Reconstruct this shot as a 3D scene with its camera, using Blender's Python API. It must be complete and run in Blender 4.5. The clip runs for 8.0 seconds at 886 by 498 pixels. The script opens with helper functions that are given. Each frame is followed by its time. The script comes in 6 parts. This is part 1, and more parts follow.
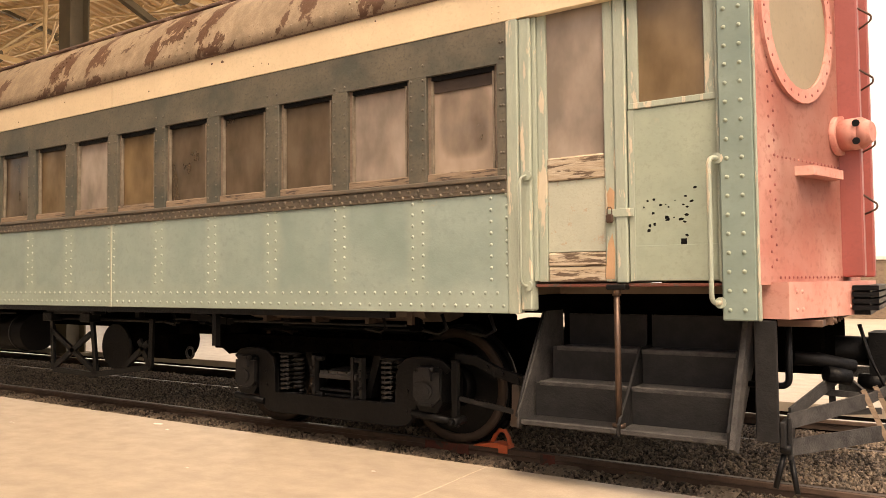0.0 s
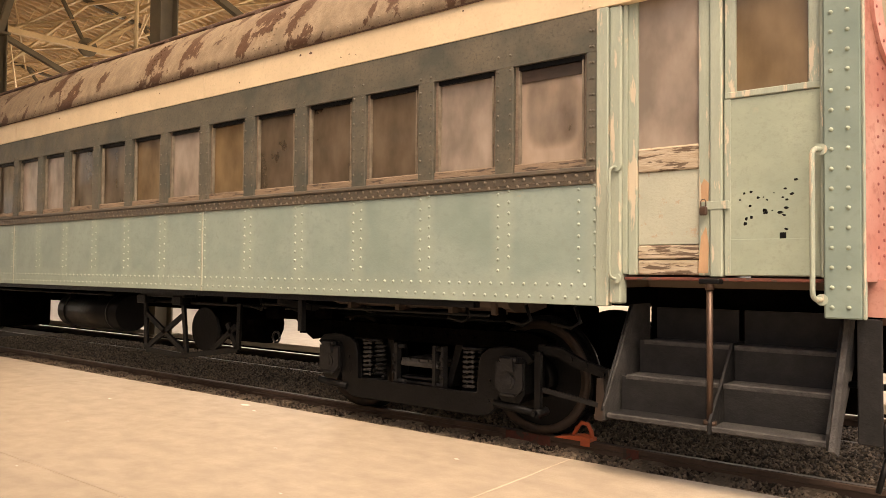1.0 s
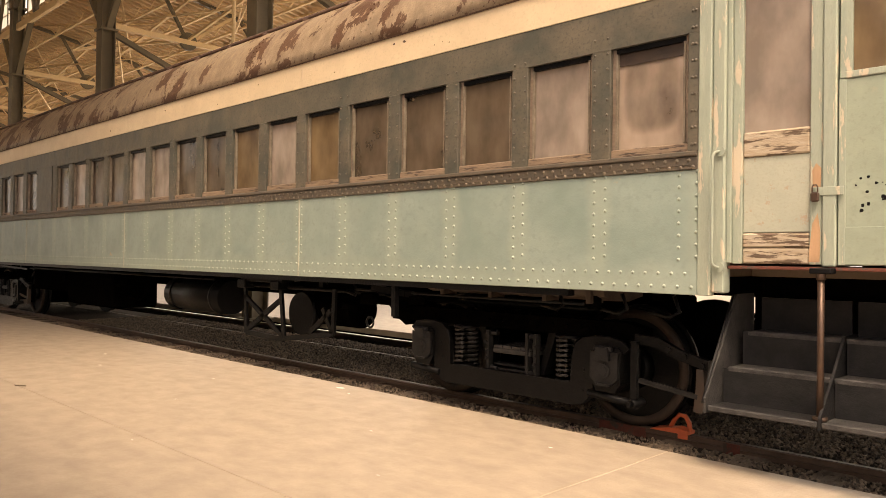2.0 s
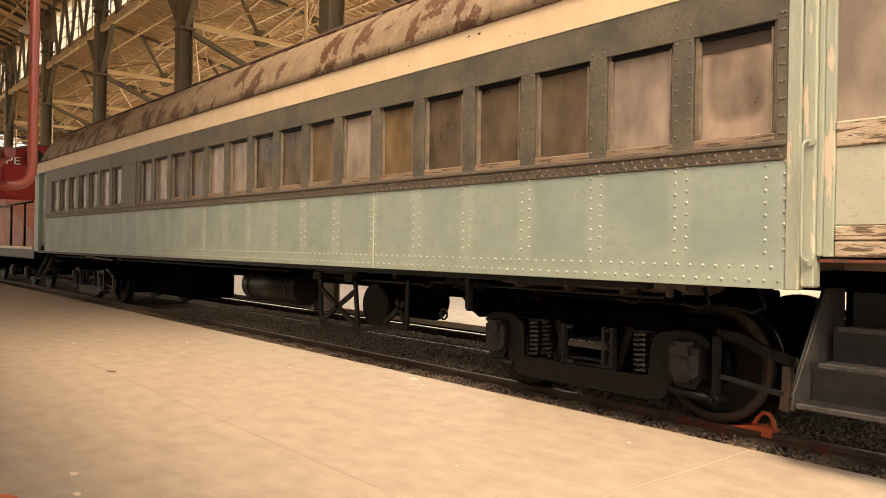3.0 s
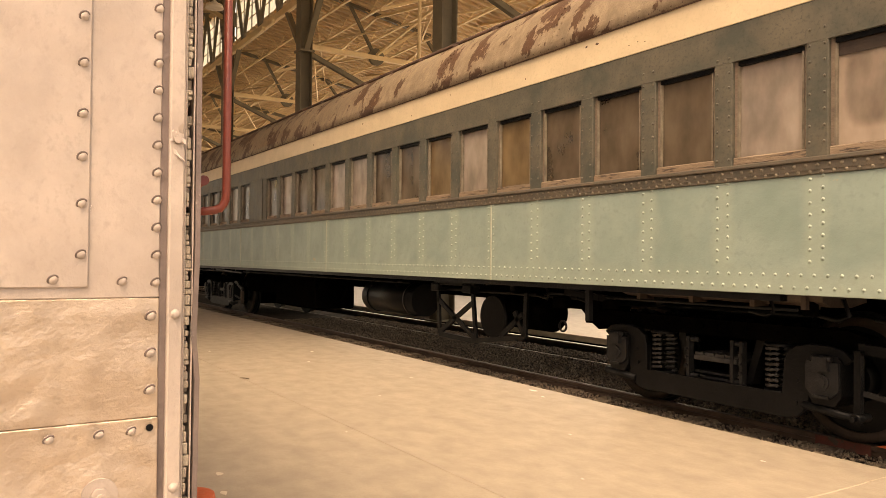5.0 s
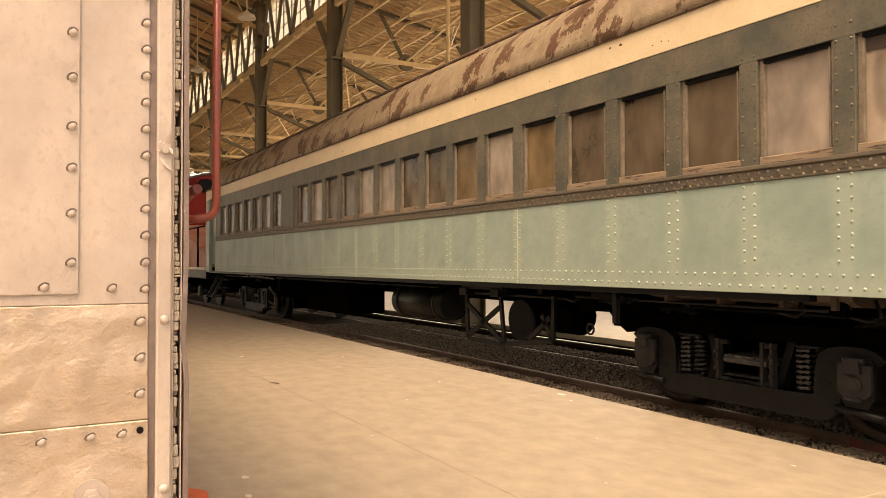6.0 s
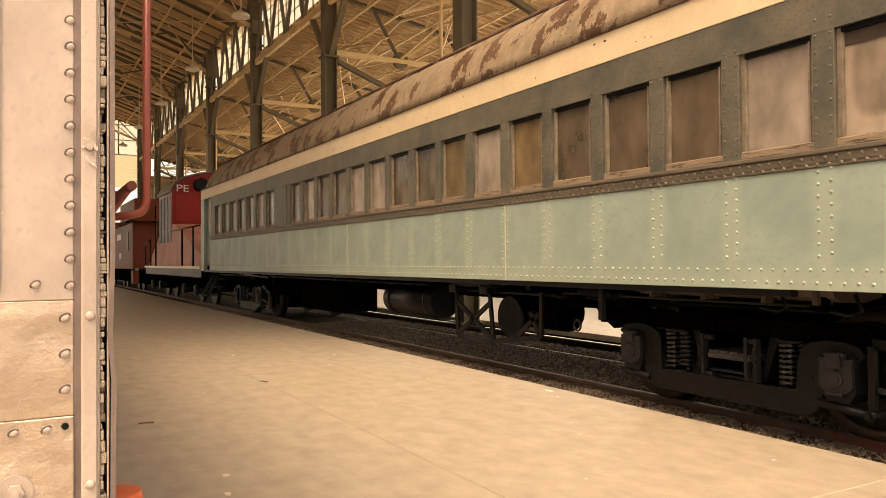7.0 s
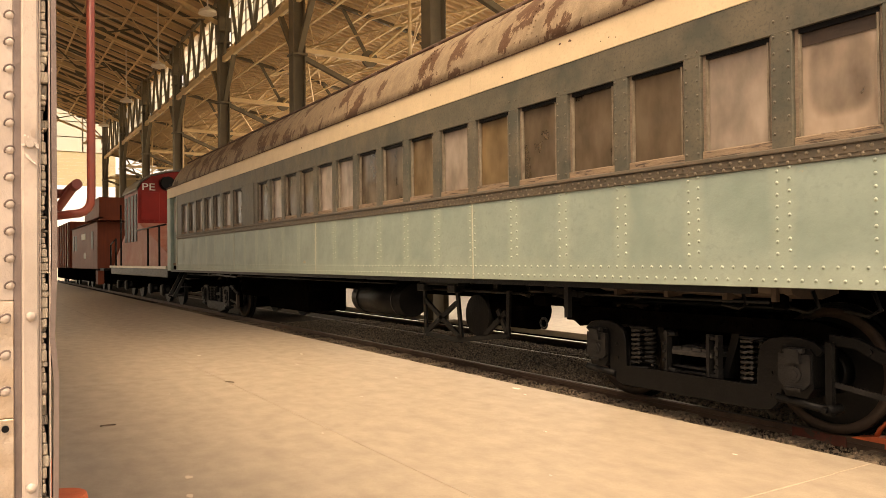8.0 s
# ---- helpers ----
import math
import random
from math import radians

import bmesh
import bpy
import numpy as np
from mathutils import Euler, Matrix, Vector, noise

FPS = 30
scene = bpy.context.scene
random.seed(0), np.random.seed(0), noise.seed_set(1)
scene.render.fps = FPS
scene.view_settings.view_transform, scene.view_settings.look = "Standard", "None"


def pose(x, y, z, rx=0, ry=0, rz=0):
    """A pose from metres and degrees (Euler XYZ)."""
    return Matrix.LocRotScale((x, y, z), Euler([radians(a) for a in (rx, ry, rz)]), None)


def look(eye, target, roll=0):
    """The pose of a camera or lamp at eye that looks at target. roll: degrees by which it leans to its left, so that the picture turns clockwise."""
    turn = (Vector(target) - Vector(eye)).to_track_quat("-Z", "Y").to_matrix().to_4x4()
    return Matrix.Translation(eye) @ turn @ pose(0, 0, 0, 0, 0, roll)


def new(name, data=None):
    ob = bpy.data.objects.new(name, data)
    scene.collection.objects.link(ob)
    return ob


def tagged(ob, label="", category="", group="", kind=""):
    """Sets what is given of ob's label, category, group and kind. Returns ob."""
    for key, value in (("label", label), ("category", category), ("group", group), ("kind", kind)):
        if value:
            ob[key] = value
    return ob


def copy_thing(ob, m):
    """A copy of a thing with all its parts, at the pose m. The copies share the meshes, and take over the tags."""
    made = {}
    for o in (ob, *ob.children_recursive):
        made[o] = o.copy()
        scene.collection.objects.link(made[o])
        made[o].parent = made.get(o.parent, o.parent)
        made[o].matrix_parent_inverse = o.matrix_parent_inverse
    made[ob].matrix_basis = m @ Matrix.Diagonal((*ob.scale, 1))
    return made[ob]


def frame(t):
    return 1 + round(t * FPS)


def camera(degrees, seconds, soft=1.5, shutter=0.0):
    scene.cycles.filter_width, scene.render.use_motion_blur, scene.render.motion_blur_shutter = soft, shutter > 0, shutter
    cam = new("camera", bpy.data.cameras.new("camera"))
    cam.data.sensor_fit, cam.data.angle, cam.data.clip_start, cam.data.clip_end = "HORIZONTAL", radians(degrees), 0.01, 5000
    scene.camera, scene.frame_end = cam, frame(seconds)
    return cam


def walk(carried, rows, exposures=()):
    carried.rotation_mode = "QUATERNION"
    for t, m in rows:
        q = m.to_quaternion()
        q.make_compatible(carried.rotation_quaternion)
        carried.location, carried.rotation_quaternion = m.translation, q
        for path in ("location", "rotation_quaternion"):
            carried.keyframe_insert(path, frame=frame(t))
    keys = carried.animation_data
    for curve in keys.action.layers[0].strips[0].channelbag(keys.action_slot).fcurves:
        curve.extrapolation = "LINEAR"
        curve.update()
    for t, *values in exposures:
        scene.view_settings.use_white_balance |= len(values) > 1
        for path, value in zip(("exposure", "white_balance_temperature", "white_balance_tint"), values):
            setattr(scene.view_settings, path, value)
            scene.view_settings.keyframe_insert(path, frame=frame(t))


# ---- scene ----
cam = camera(60.8, 8.0, soft=0.6)
PATH = [
    (0, (0.148, 0.071, 1.292), (-0.937, 1.749, 1.379), -0.5),
    (0.5, (0.102, 0.024, 1.308), (-1.048, 1.659, 1.378), -0.0),
    (1, (0.061, -0.001, 1.297), (-1.174, 1.571, 1.356), 0.5),
    (1.5, (0.036, -0.017, 1.3), (-1.29, 1.479, 1.339), 0.7),
    (3, (-0.038, -0.104, 1.291), (-1.56, 1.194, 1.292), 1.0),
    (3.5, (-0.057, -0.148, 1.297), (-1.623, 1.095, 1.293), 1.0),
    (4, (-0.063, -0.186, 1.291), (-1.671, 1.004, 1.295), 1.0),
    (4.5, (-0.048, -0.183, 1.301), (-1.703, 0.94, 1.312), 0.8),
    (5, (-0.037, -0.207, 1.299), (-1.73, 0.856, 1.325), 0.6),
    (6.5, (0.053, -0.08, 1.299), (-1.694, 0.893, 1.335), -0.2),
    (7, (0.082, -0.033, 1.293), (-1.658, 0.953, 1.324), -0.4),
    (7.5, (0.102, -0.021, 1.293), (-1.621, 0.994, 1.324), -0.5),
    (8, (0.102, -0.001, 1.292), (-1.599, 1.051, 1.319), -0.6),
]
walk(cam, [(t, look(eye, target, roll)) for t, eye, target, roll in PATH], [(0.0, 1.04, 8700, 17), (1.5, 1.04, 8600, 17), (3.0, 1.08, 9100, 17), (4.5, 1.02, 9600, 16), (5.0, 0.98, 9600, 16), (6.5, 1.02, 9600, 15), (8.0, 1.06, 9800, 15)])

# ---- world, sun ----
world = bpy.data.worlds.new("world")
scene.world = world
world.use_nodes = True
wt = world.node_tree
sky = wt.nodes.new("ShaderNodeTexSky")
sky.sky_type = "NISHITA"
sky.sun_disc = False
sky.sun_elevation, sky.sun_rotation = radians(61), radians(135)
sky.dust_density = 6.0
wt.links.new(sky.outputs[0], wt.nodes["Background"].inputs[0])
wt.nodes["Background"].inputs[1].default_value = 0.15
sun = new("sun", bpy.data.lights.new("sun", "SUN"))
sun.data.energy, sun.data.angle, sun.data.color = 1.3, radians(24), (1.0, 0.93, 0.82)
sun.matrix_world = look((15, -15, 39), (0, 0, 0))

# ---- materials ----


# added fill lamp at the aisle's open side, tilted up to brighten roof and trusses
fill_light = bpy.data.lights.new("aisle_fill_lamp", "AREA")
fill_light.shape, fill_light.size, fill_light.size_y = "RECTANGLE", 46.0, 5.4
fill_light.energy, fill_light.color = 1150.0, (1.0, 0.97, 0.92)
fill_ob = new("aisle_fill_lamp", fill_light)
fill_ob.matrix_world = pose(-29.5, 18.3, 4.9, -122, 0, 0)

def mat(name, base, base2=None, rough=0.6, metal=0.0, scale=6.0, spot=0.0, spot_color=(0.1, 0.05, 0.03), spot_scale=2.0,
        bump=0.15, bump_scale=60.0, grain=(1, 1, 1), vary=0.0, rough2=0.1, edge=0.04, gloss=0.5, dent=0.0, dent_scale=3.0, panel=None, island=0.0):
    """A painted, rusted or weathered surface: two tones at one scale, fine grain, spots with a ragged edge, relief."""
    m = bpy.data.materials.new(name)
    m.use_nodes = True
    t = m.node_tree
    bsdf = t.nodes["Principled BSDF"]
    co = t.nodes.new("ShaderNodeTexCoord")
    geo = t.nodes.new("ShaderNodeNewGeometry")
    mp = t.nodes.new("ShaderNodeMapping")
    mp.inputs["Scale"].default_value = grain
    t.links.new(geo.outputs["Position"], mp.inputs[0])

    def noise_tex(s, detail=6.0, roughness=0.6):
        n = t.nodes.new("ShaderNodeTexNoise")
        n.inputs["Scale"].default_value = s
        n.inputs["Detail"].default_value = detail
        n.inputs["Roughness"].default_value = roughness
        t.links.new(mp.outputs[0], n.inputs["Vector"])
        return n.outputs["Fac"]

    def ramp(fac, a, b):
        r = t.nodes.new("ShaderNodeMapRange")
        r.inputs["From Min"].default_value, r.inputs["From Max"].default_value = a, b
        t.links.new(fac, r.inputs["Value"])
        return r.outputs[0]

    def mix(fac, a, b):
        x = t.nodes.new("ShaderNodeMix")
        x.data_type = "RGBA"
        t.links.new(fac, x.inputs[0])
        for sock, v in ((x.inputs[6], a), (x.inputs[7], b)):
            if isinstance(v, tuple):
                sock.default_value = (*v, 1)
            else:
                t.links.new(v, sock)
        return x.outputs[2]

    base2 = base2 or tuple(c * 0.75 for c in base)
    big = noise_tex(scale)
    col = mix(ramp(big, 0.35, 0.68), base, base2)
    fine = noise_tex(scale * 14, 3.0)
    dark = tuple(c * 0.8 for c in base)
    col = mix(ramp(fine, 0.52, 0.78), col, dark)
    if panel:
        # paint rubbed paler along the rivet rows, in a soft uneven band
        x0, pitch, pale = panel
        sep = t.nodes.new("ShaderNodeSeparateXYZ")
        t.links.new(geo.outputs["Position"], sep.inputs[0])

        def op(kind, a, b=0.0):
            n = t.nodes.new("ShaderNodeMath")
            n.operation = kind
            for sock, v in ((n.inputs[0], a), (n.inputs[1], b)):
                if isinstance(v, (int, float)):
                    sock.default_value = v
                else:
                    t.links.new(v, sock)
            return n.outputs[0]

        near_row = op("ABSOLUTE", op("SUBTRACT", op("FRACT", op("ADD", op("DIVIDE", op("SUBTRACT", sep.outputs[0], x0), pitch), 0.5)), 0.5))
        wob = op("MULTIPLY", op("SUBTRACT", noise_tex(3.0, 4.0), 0.5), 0.28)
        band = ramp(op("ADD", near_row, wob), 0.17, 0.05)
        low = ramp(op("ADD", sep.outputs[2], wob), 1.30, 1.14)
        col = mix(op("MULTIPLY", op("MAXIMUM", band, low), 0.4), col, pale)
    if spot:
        sp = noise_tex(spot_scale, 9.0, 0.65)
        col = mix(ramp(sp, 0.62 - spot, 0.62 - spot + edge), col, spot_color)
    if island:
        hs = t.nodes.new("ShaderNodeHueSaturation")
        mr = t.nodes.new("ShaderNodeMapRange")
        mr.inputs["To Min"].default_value, mr.inputs["To Max"].default_value = 1 - island, 1 + island
        t.links.new(geo.outputs["Random Per Island"], mr.inputs["Value"])
        t.links.new(mr.outputs[0], hs.inputs["Value"])
        t.links.new(col, hs.inputs["Color"])
        col = hs.outputs[0]
    if vary:
        oi = t.nodes.new("ShaderNodeObjectInfo")
        hsv = t.nodes.new("ShaderNodeHueSaturation")
        r = t.nodes.new("ShaderNodeMapRange")
        r.inputs["To Min"].default_value, r.inputs["To Max"].default_value = 1 - vary, 1 + vary
        t.links.new(oi.outputs["Random"], r.inputs["Value"])
        t.links.new(r.outputs[0], hsv.inputs["Value"])
        t.links.new(col, hsv.inputs["Color"])
        col = hsv.outputs[0]
    t.links.new(col, bsdf.inputs["Base Color"])
    rr = t.nodes.new("ShaderNodeMapRange")
    rr.inputs["To Min"].default_value, rr.inputs["To Max"].default_value = max(rough - rough2, 0.02), min(rough + rough2, 1)
    t.links.new(big, rr.inputs["Value"])
    t.links.new(rr.outputs[0], bsdf.inputs["Roughness"])
    bsdf.inputs["Metallic"].default_value = metal
    bsdf.inputs["Specular IOR Level"].default_value = gloss
    if bump:
        b = t.nodes.new("ShaderNodeBump")
        b.inputs["Strength"].default_value = bump
        b.inputs["Distance"].default_value = 0.01
        t.links.new(noise_tex(bump_scale, 4.0), b.inputs["Height"])
        if dent:
            d = t.nodes.new("ShaderNodeBump")
            d.inputs["Strength"].default_value, d.inputs["Distance"].default_value = dent, 0.06
            t.links.new(noise_tex(dent_scale, 2.0), d.inputs["Height"])
            t.links.new(d.outputs[0], b.inputs["Normal"])
        t.links.new(b.outputs[0], bsdf.inputs["Normal"])
    return m


SAGE = mat("sage_paint", (0.215, 0.275, 0.24), (0.155, 0.21, 0.19), 0.4, scale=2.0, bump=0.12, bump_scale=40, dent=0.35, dent_scale=2.2, gloss=0.2)
SIDE = mat("sage_side_paint", (0.262, 0.328, 0.295), (0.20, 0.265, 0.238), 0.46, scale=1.6, spot=-0.06, spot_color=(0.36, 0.31, 0.22), spot_scale=5, bump=0.12, bump_scale=40, dent=0.35, dent_scale=2.2, panel=(-2.20, 0.729, (0.34, 0.395, 0.33)), gloss=0.2)
# paler than the side sheets: the rivet heads' highlights are in the colour
RIVET = mat("highlit_rivet_paint", (0.325, 0.375, 0.32), (0.25, 0.30, 0.26), 0.35, scale=9, spot=-0.04, spot_color=(0.24, 0.15, 0.09), spot_scale=6, bump=0.1, gloss=0.4)
SAGE_WORN = mat("worn_sage_paint", (0.33, 0.37, 0.30), (0.245, 0.295, 0.245), 0.55, scale=4, spot=0.06, spot_color=(0.50, 0.44, 0.335), spot_scale=4, grain=(4, 4, 0.6), bump=0.4, bump_scale=30, edge=0.03)
SLATE = mat("slate_paint", (0.07, 0.073, 0.062), (0.14, 0.12, 0.091), 0.48, scale=3.0, spot=-0.05, spot_color=(0.19, 0.15, 0.108), spot_scale=5, bump=0.2, bump_scale=30, dent=0.3, gloss=0.22, edge=0.15)
BELT = mat("belt_paint", (0.085, 0.078, 0.064), (0.14, 0.11, 0.08), 0.5, scale=8, bump=0.2, bump_scale=40, gloss=0.45)
CREAM = mat("cream_paint", (0.66, 0.53, 0.36), (0.58, 0.46, 0.31), 0.5, scale=3, spot=-0.085, spot_color=(0.16, 0.085, 0.05), spot_scale=7, bump=0.1)
ROOF = mat("peeling_roof_paint", (0.185, 0.135, 0.09), (0.305, 0.23, 0.155), 0.6, scale=7, spot=0.10, spot_color=(0.085, 0.041, 0.022), spot_scale=2.3, grain=(1.25, 0.8, 0.8), bump=0.5, bump_scale=25, edge=0.02)
RUST = mat("rusty_steel", (0.13, 0.075, 0.05), (0.08, 0.05, 0.04), 0.85, scale=8, bump=0.4, bump_scale=50)
DOORGREEN = mat("chalky_door_paint", (0.30, 0.345, 0.275), (0.24, 0.29, 0.235), 0.5, scale=3, spot=-0.03, spot_color=(0.36, 0.345, 0.265), spot_scale=6, bump=0.15, bump_scale=35, dent=0.25, dent_scale=2.5, gloss=0.2, edge=0.2)
# darker red for gangway posts and end rivets, with shade in the colour
POSTRED = mat("shaded_red_paint", (0.30, 0.075, 0.065), (0.25, 0.06, 0.05), 0.5, scale=3, bump=0.1)
PORTHOLE = mat("blanked_glass", (0.27, 0.215, 0.14), (0.24, 0.19, 0.125), 0.5, scale=2, bump=0.05)
PINK = mat("faded_red_paint", (0.50, 0.20, 0.165), (0.60, 0.35, 0.295), 0.55, scale=1.6, spot=-0.02, spot_color=(0.43, 0.105, 0.08), spot_scale=1.8, bump=0.15, edge=0.3, dent=0.3, gloss=0.2)
DARKRED = mat("dark_red_paint", (0.26, 0.02, 0.016), (0.2, 0.016, 0.014), 0.45, scale=2, bump=0.1, gloss=0.2)
CABOOSE = mat("brown_red_paint", (0.17, 0.042, 0.022), (0.13, 0.034, 0.02), 0.55, scale=2, grain=(6, 6, 0.4), bump=0.2, gloss=0.15)
ORANGE = mat("orange_paint", (0.60, 0.13, 0.05), (0.48, 0.10, 0.045), 0.5, scale=12, bump=0.2)
OLDRED = mat("flaked_red_paint", (0.14, 0.035, 0.022), (0.09, 0.03, 0.02), 0.8, scale=14, spot=0.1, spot_color=(0.06, 0.04, 0.03), spot_scale=12, bump=0.3)
REDPIPE = mat("red_pipe_paint", (0.19, 0.034, 0.02), (0.14, 0.027, 0.018), 0.35, scale=10, bump=0.15)
BLACK = mat("black_iron", (0.0034, 0.0036, 0.0041), (0.0068, 0.0067, 0.0071), 0.42, scale=9, spot=-0.04, spot_color=(0.018, 0.0155, 0.013), spot_scale=9, bump=0.35, bump_scale=45, gloss=0.14)
# grime darkened to near black, so the deep shade underneath is in the colour
GRIME_SHADE = mat("grimy_shaded_underframe", (0.0011, 0.001, 0.0009), (0.0028, 0.0022, 0.0017), 0.9, scale=5, bump=0.4, bump_scale=30, gloss=0.0)
STEP = mat("dusty_step_iron", (0.0115, 0.0116, 0.0122), (0.021, 0.0205, 0.021), 0.5, scale=11, spot=-0.03, spot_color=(0.042, 0.04, 0.038), spot_scale=12, bump=0.35, bump_scale=50, gloss=0.16, edge=0.2)
DUST = mat("dusty_tread_iron", (0.026, 0.0255, 0.0258), (0.066, 0.063, 0.061), 0.6, scale=16, bump=0.5, bump_scale=90, gloss=0.25)
BEAD = mat("tan_beading", (0.22, 0.185, 0.14), (0.12, 0.095, 0.07), 0.7, scale=12, bump=0.3)
WHEELRUST = mat("rusty_wheel_rim", (0.045, 0.027, 0.018), (0.025, 0.018, 0.014), 0.7, scale=8, bump=0.3)
BRONZE = mat("worn_brass_pole", (0.10, 0.06, 0.042), (0.07, 0.045, 0.034), 0.4, metal=0.5, scale=20)
RAILWOOD = mat("worn_sill_wood", (0.27, 0.195, 0.135), (0.17, 0.12, 0.085), 0.8, scale=5, grain=(1, 1, 10), spot=0.05, spot_color=(0.07, 0.05, 0.04), spot_scale=5, bump=0.6, bump_scale=18)
WOOD = mat("bare_weathered_wood", (0.45, 0.385, 0.295), (0.33, 0.25, 0.17), 0.8, scale=6, grain=(1, 1, 9), spot=0.10, spot_color=(0.11, 0.075, 0.05), spot_scale=4, bump=0.6, bump_scale=18)
SASHWOOD = mat("sash_wood", (0.20, 0.15, 0.11), (0.14, 0.10, 0.075), 0.7, scale=5, grain=(1, 1, 8), bump=0.5, bump_scale=20)
PALEGREEN = mat("pale_panel_paint", (0.40, 0.415, 0.335), (0.34, 0.36, 0.295), 0.6, scale=5, spot=0.02, spot_color=(0.36, 0.30, 0.22), spot_scale=12, bump=0.2)
GROOVE = mat("shaded_mauve_paint", (0.20, 0.15, 0.135), (0.13, 0.10, 0.09), 0.5, scale=14, spot=-0.03, spot_color=(0.42, 0.34, 0.29), spot_scale=30, bump=0.3)
SILVER_LOW = mat("dented_silver_paint", (0.52, 0.41, 0.32), (0.40, 0.315, 0.25), 0.34, metal=0.45, scale=6, spot=-0.12, spot_color=(0.16, 0.09, 0.055), spot_scale=45, grain=(1, 1, 1.2), bump=0.35, bump_scale=90, edge=0.03, dent=0.5, dent_scale=7)
SILVER = mat("silver_pink_paint", (0.475, 0.395, 0.345), (0.355, 0.295, 0.26), 0.34, scale=6, spot=-0.085, spot_color=(0.66, 0.57, 0.50), spot_scale=24, grain=(1, 1, 0.8), bump=0.22, bump_scale=90, edge=0.01, dent=0.3, dent_scale=5)
CONCRETE = mat("platform_concrete", (0.385, 0.322, 0.25), (0.305, 0.253, 0.196), 0.5, scale=4.5, spot=0.0, spot_color=(0.425, 0.357, 0.28), spot_scale=11, grain=(0.9, 1.25, 1), bump=0.25, bump_scale=40, edge=0.16)
FILLER = mat("joint_filler", (0.56, 0.475, 0.37), (0.42, 0.35, 0.27), 0.7, scale=12)
RAIL = mat("rail_steel", (0.115, 0.07, 0.048), (0.07, 0.045, 0.032), 0.7, scale=6, bump=0.3)
RAILSHINE = mat("polished_rail_head", (0.62, 0.56, 0.48), (0.5, 0.44, 0.37), 0.32, metal=0.9, scale=10)
RAILTOP = mat("rail_head", (0.075, 0.05, 0.036), (0.05, 0.035, 0.027), 0.6, metal=0.2, scale=10)
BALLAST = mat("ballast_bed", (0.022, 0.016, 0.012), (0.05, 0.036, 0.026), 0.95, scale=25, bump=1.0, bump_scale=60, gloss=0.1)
STONE = mat("ballast_stone", (0.12, 0.09, 0.064), (0.19, 0.145, 0.105), 0.8, scale=30, bump=0.4, island=0.75)
TIE = mat("tie_wood", (0.21, 0.16, 0.115), (0.12, 0.09, 0.065), 0.9, scale=6, grain=(8, 1, 1), bump=0.5)
COLUMN = mat("olive_steel_paint", (0.135, 0.106, 0.063), (0.10, 0.08, 0.05), 0.55, scale=2, bump=0.1)
TRUSS = mat("tan_truss_paint", (0.66, 0.485, 0.27), (0.55, 0.40, 0.22), 0.6, scale=2, bump=0.1)
DECKING = mat("corrugated_roof", (0.58, 0.415, 0.24), (0.47, 0.335, 0.19), 0.65, scale=0.8, bump=0.1)
WALLPAINT = mat("shed_wall", (0.50, 0.40, 0.24), (0.44, 0.35, 0.21), 0.8, scale=1.5, bump=0.1)
INTERIOR = mat("coach_lining", (0.16, 0.12, 0.085), (0.12, 0.09, 0.065), 0.8, scale=3)
ENAMEL = mat("enamel", (0.70, 0.62, 0.50), (0.6, 0.52, 0.42), 0.4, scale=10)
SOIL = mat("ground_soil", (0.40, 0.34, 0.26), (0.33, 0.28, 0.21), 0.9, scale=0.2, bump=0.2)
WHITE = mat("white_paint", (0.75, 0.72, 0.66), (0.68, 0.65, 0.6), 0.6, scale=3)
RUBBER = mat("black_rubber", (0.02, 0.02, 0.02), (0.03, 0.028, 0.026), 0.7, scale=9)
LEAF = mat("leaf", (0.10, 0.13, 0.05), (0.14, 0.15, 0.06), 0.7, scale=3, bump=0)
BARK = mat("bark", (0.12, 0.09, 0.07), (0.09, 0.07, 0.05), 0.9, scale=6)


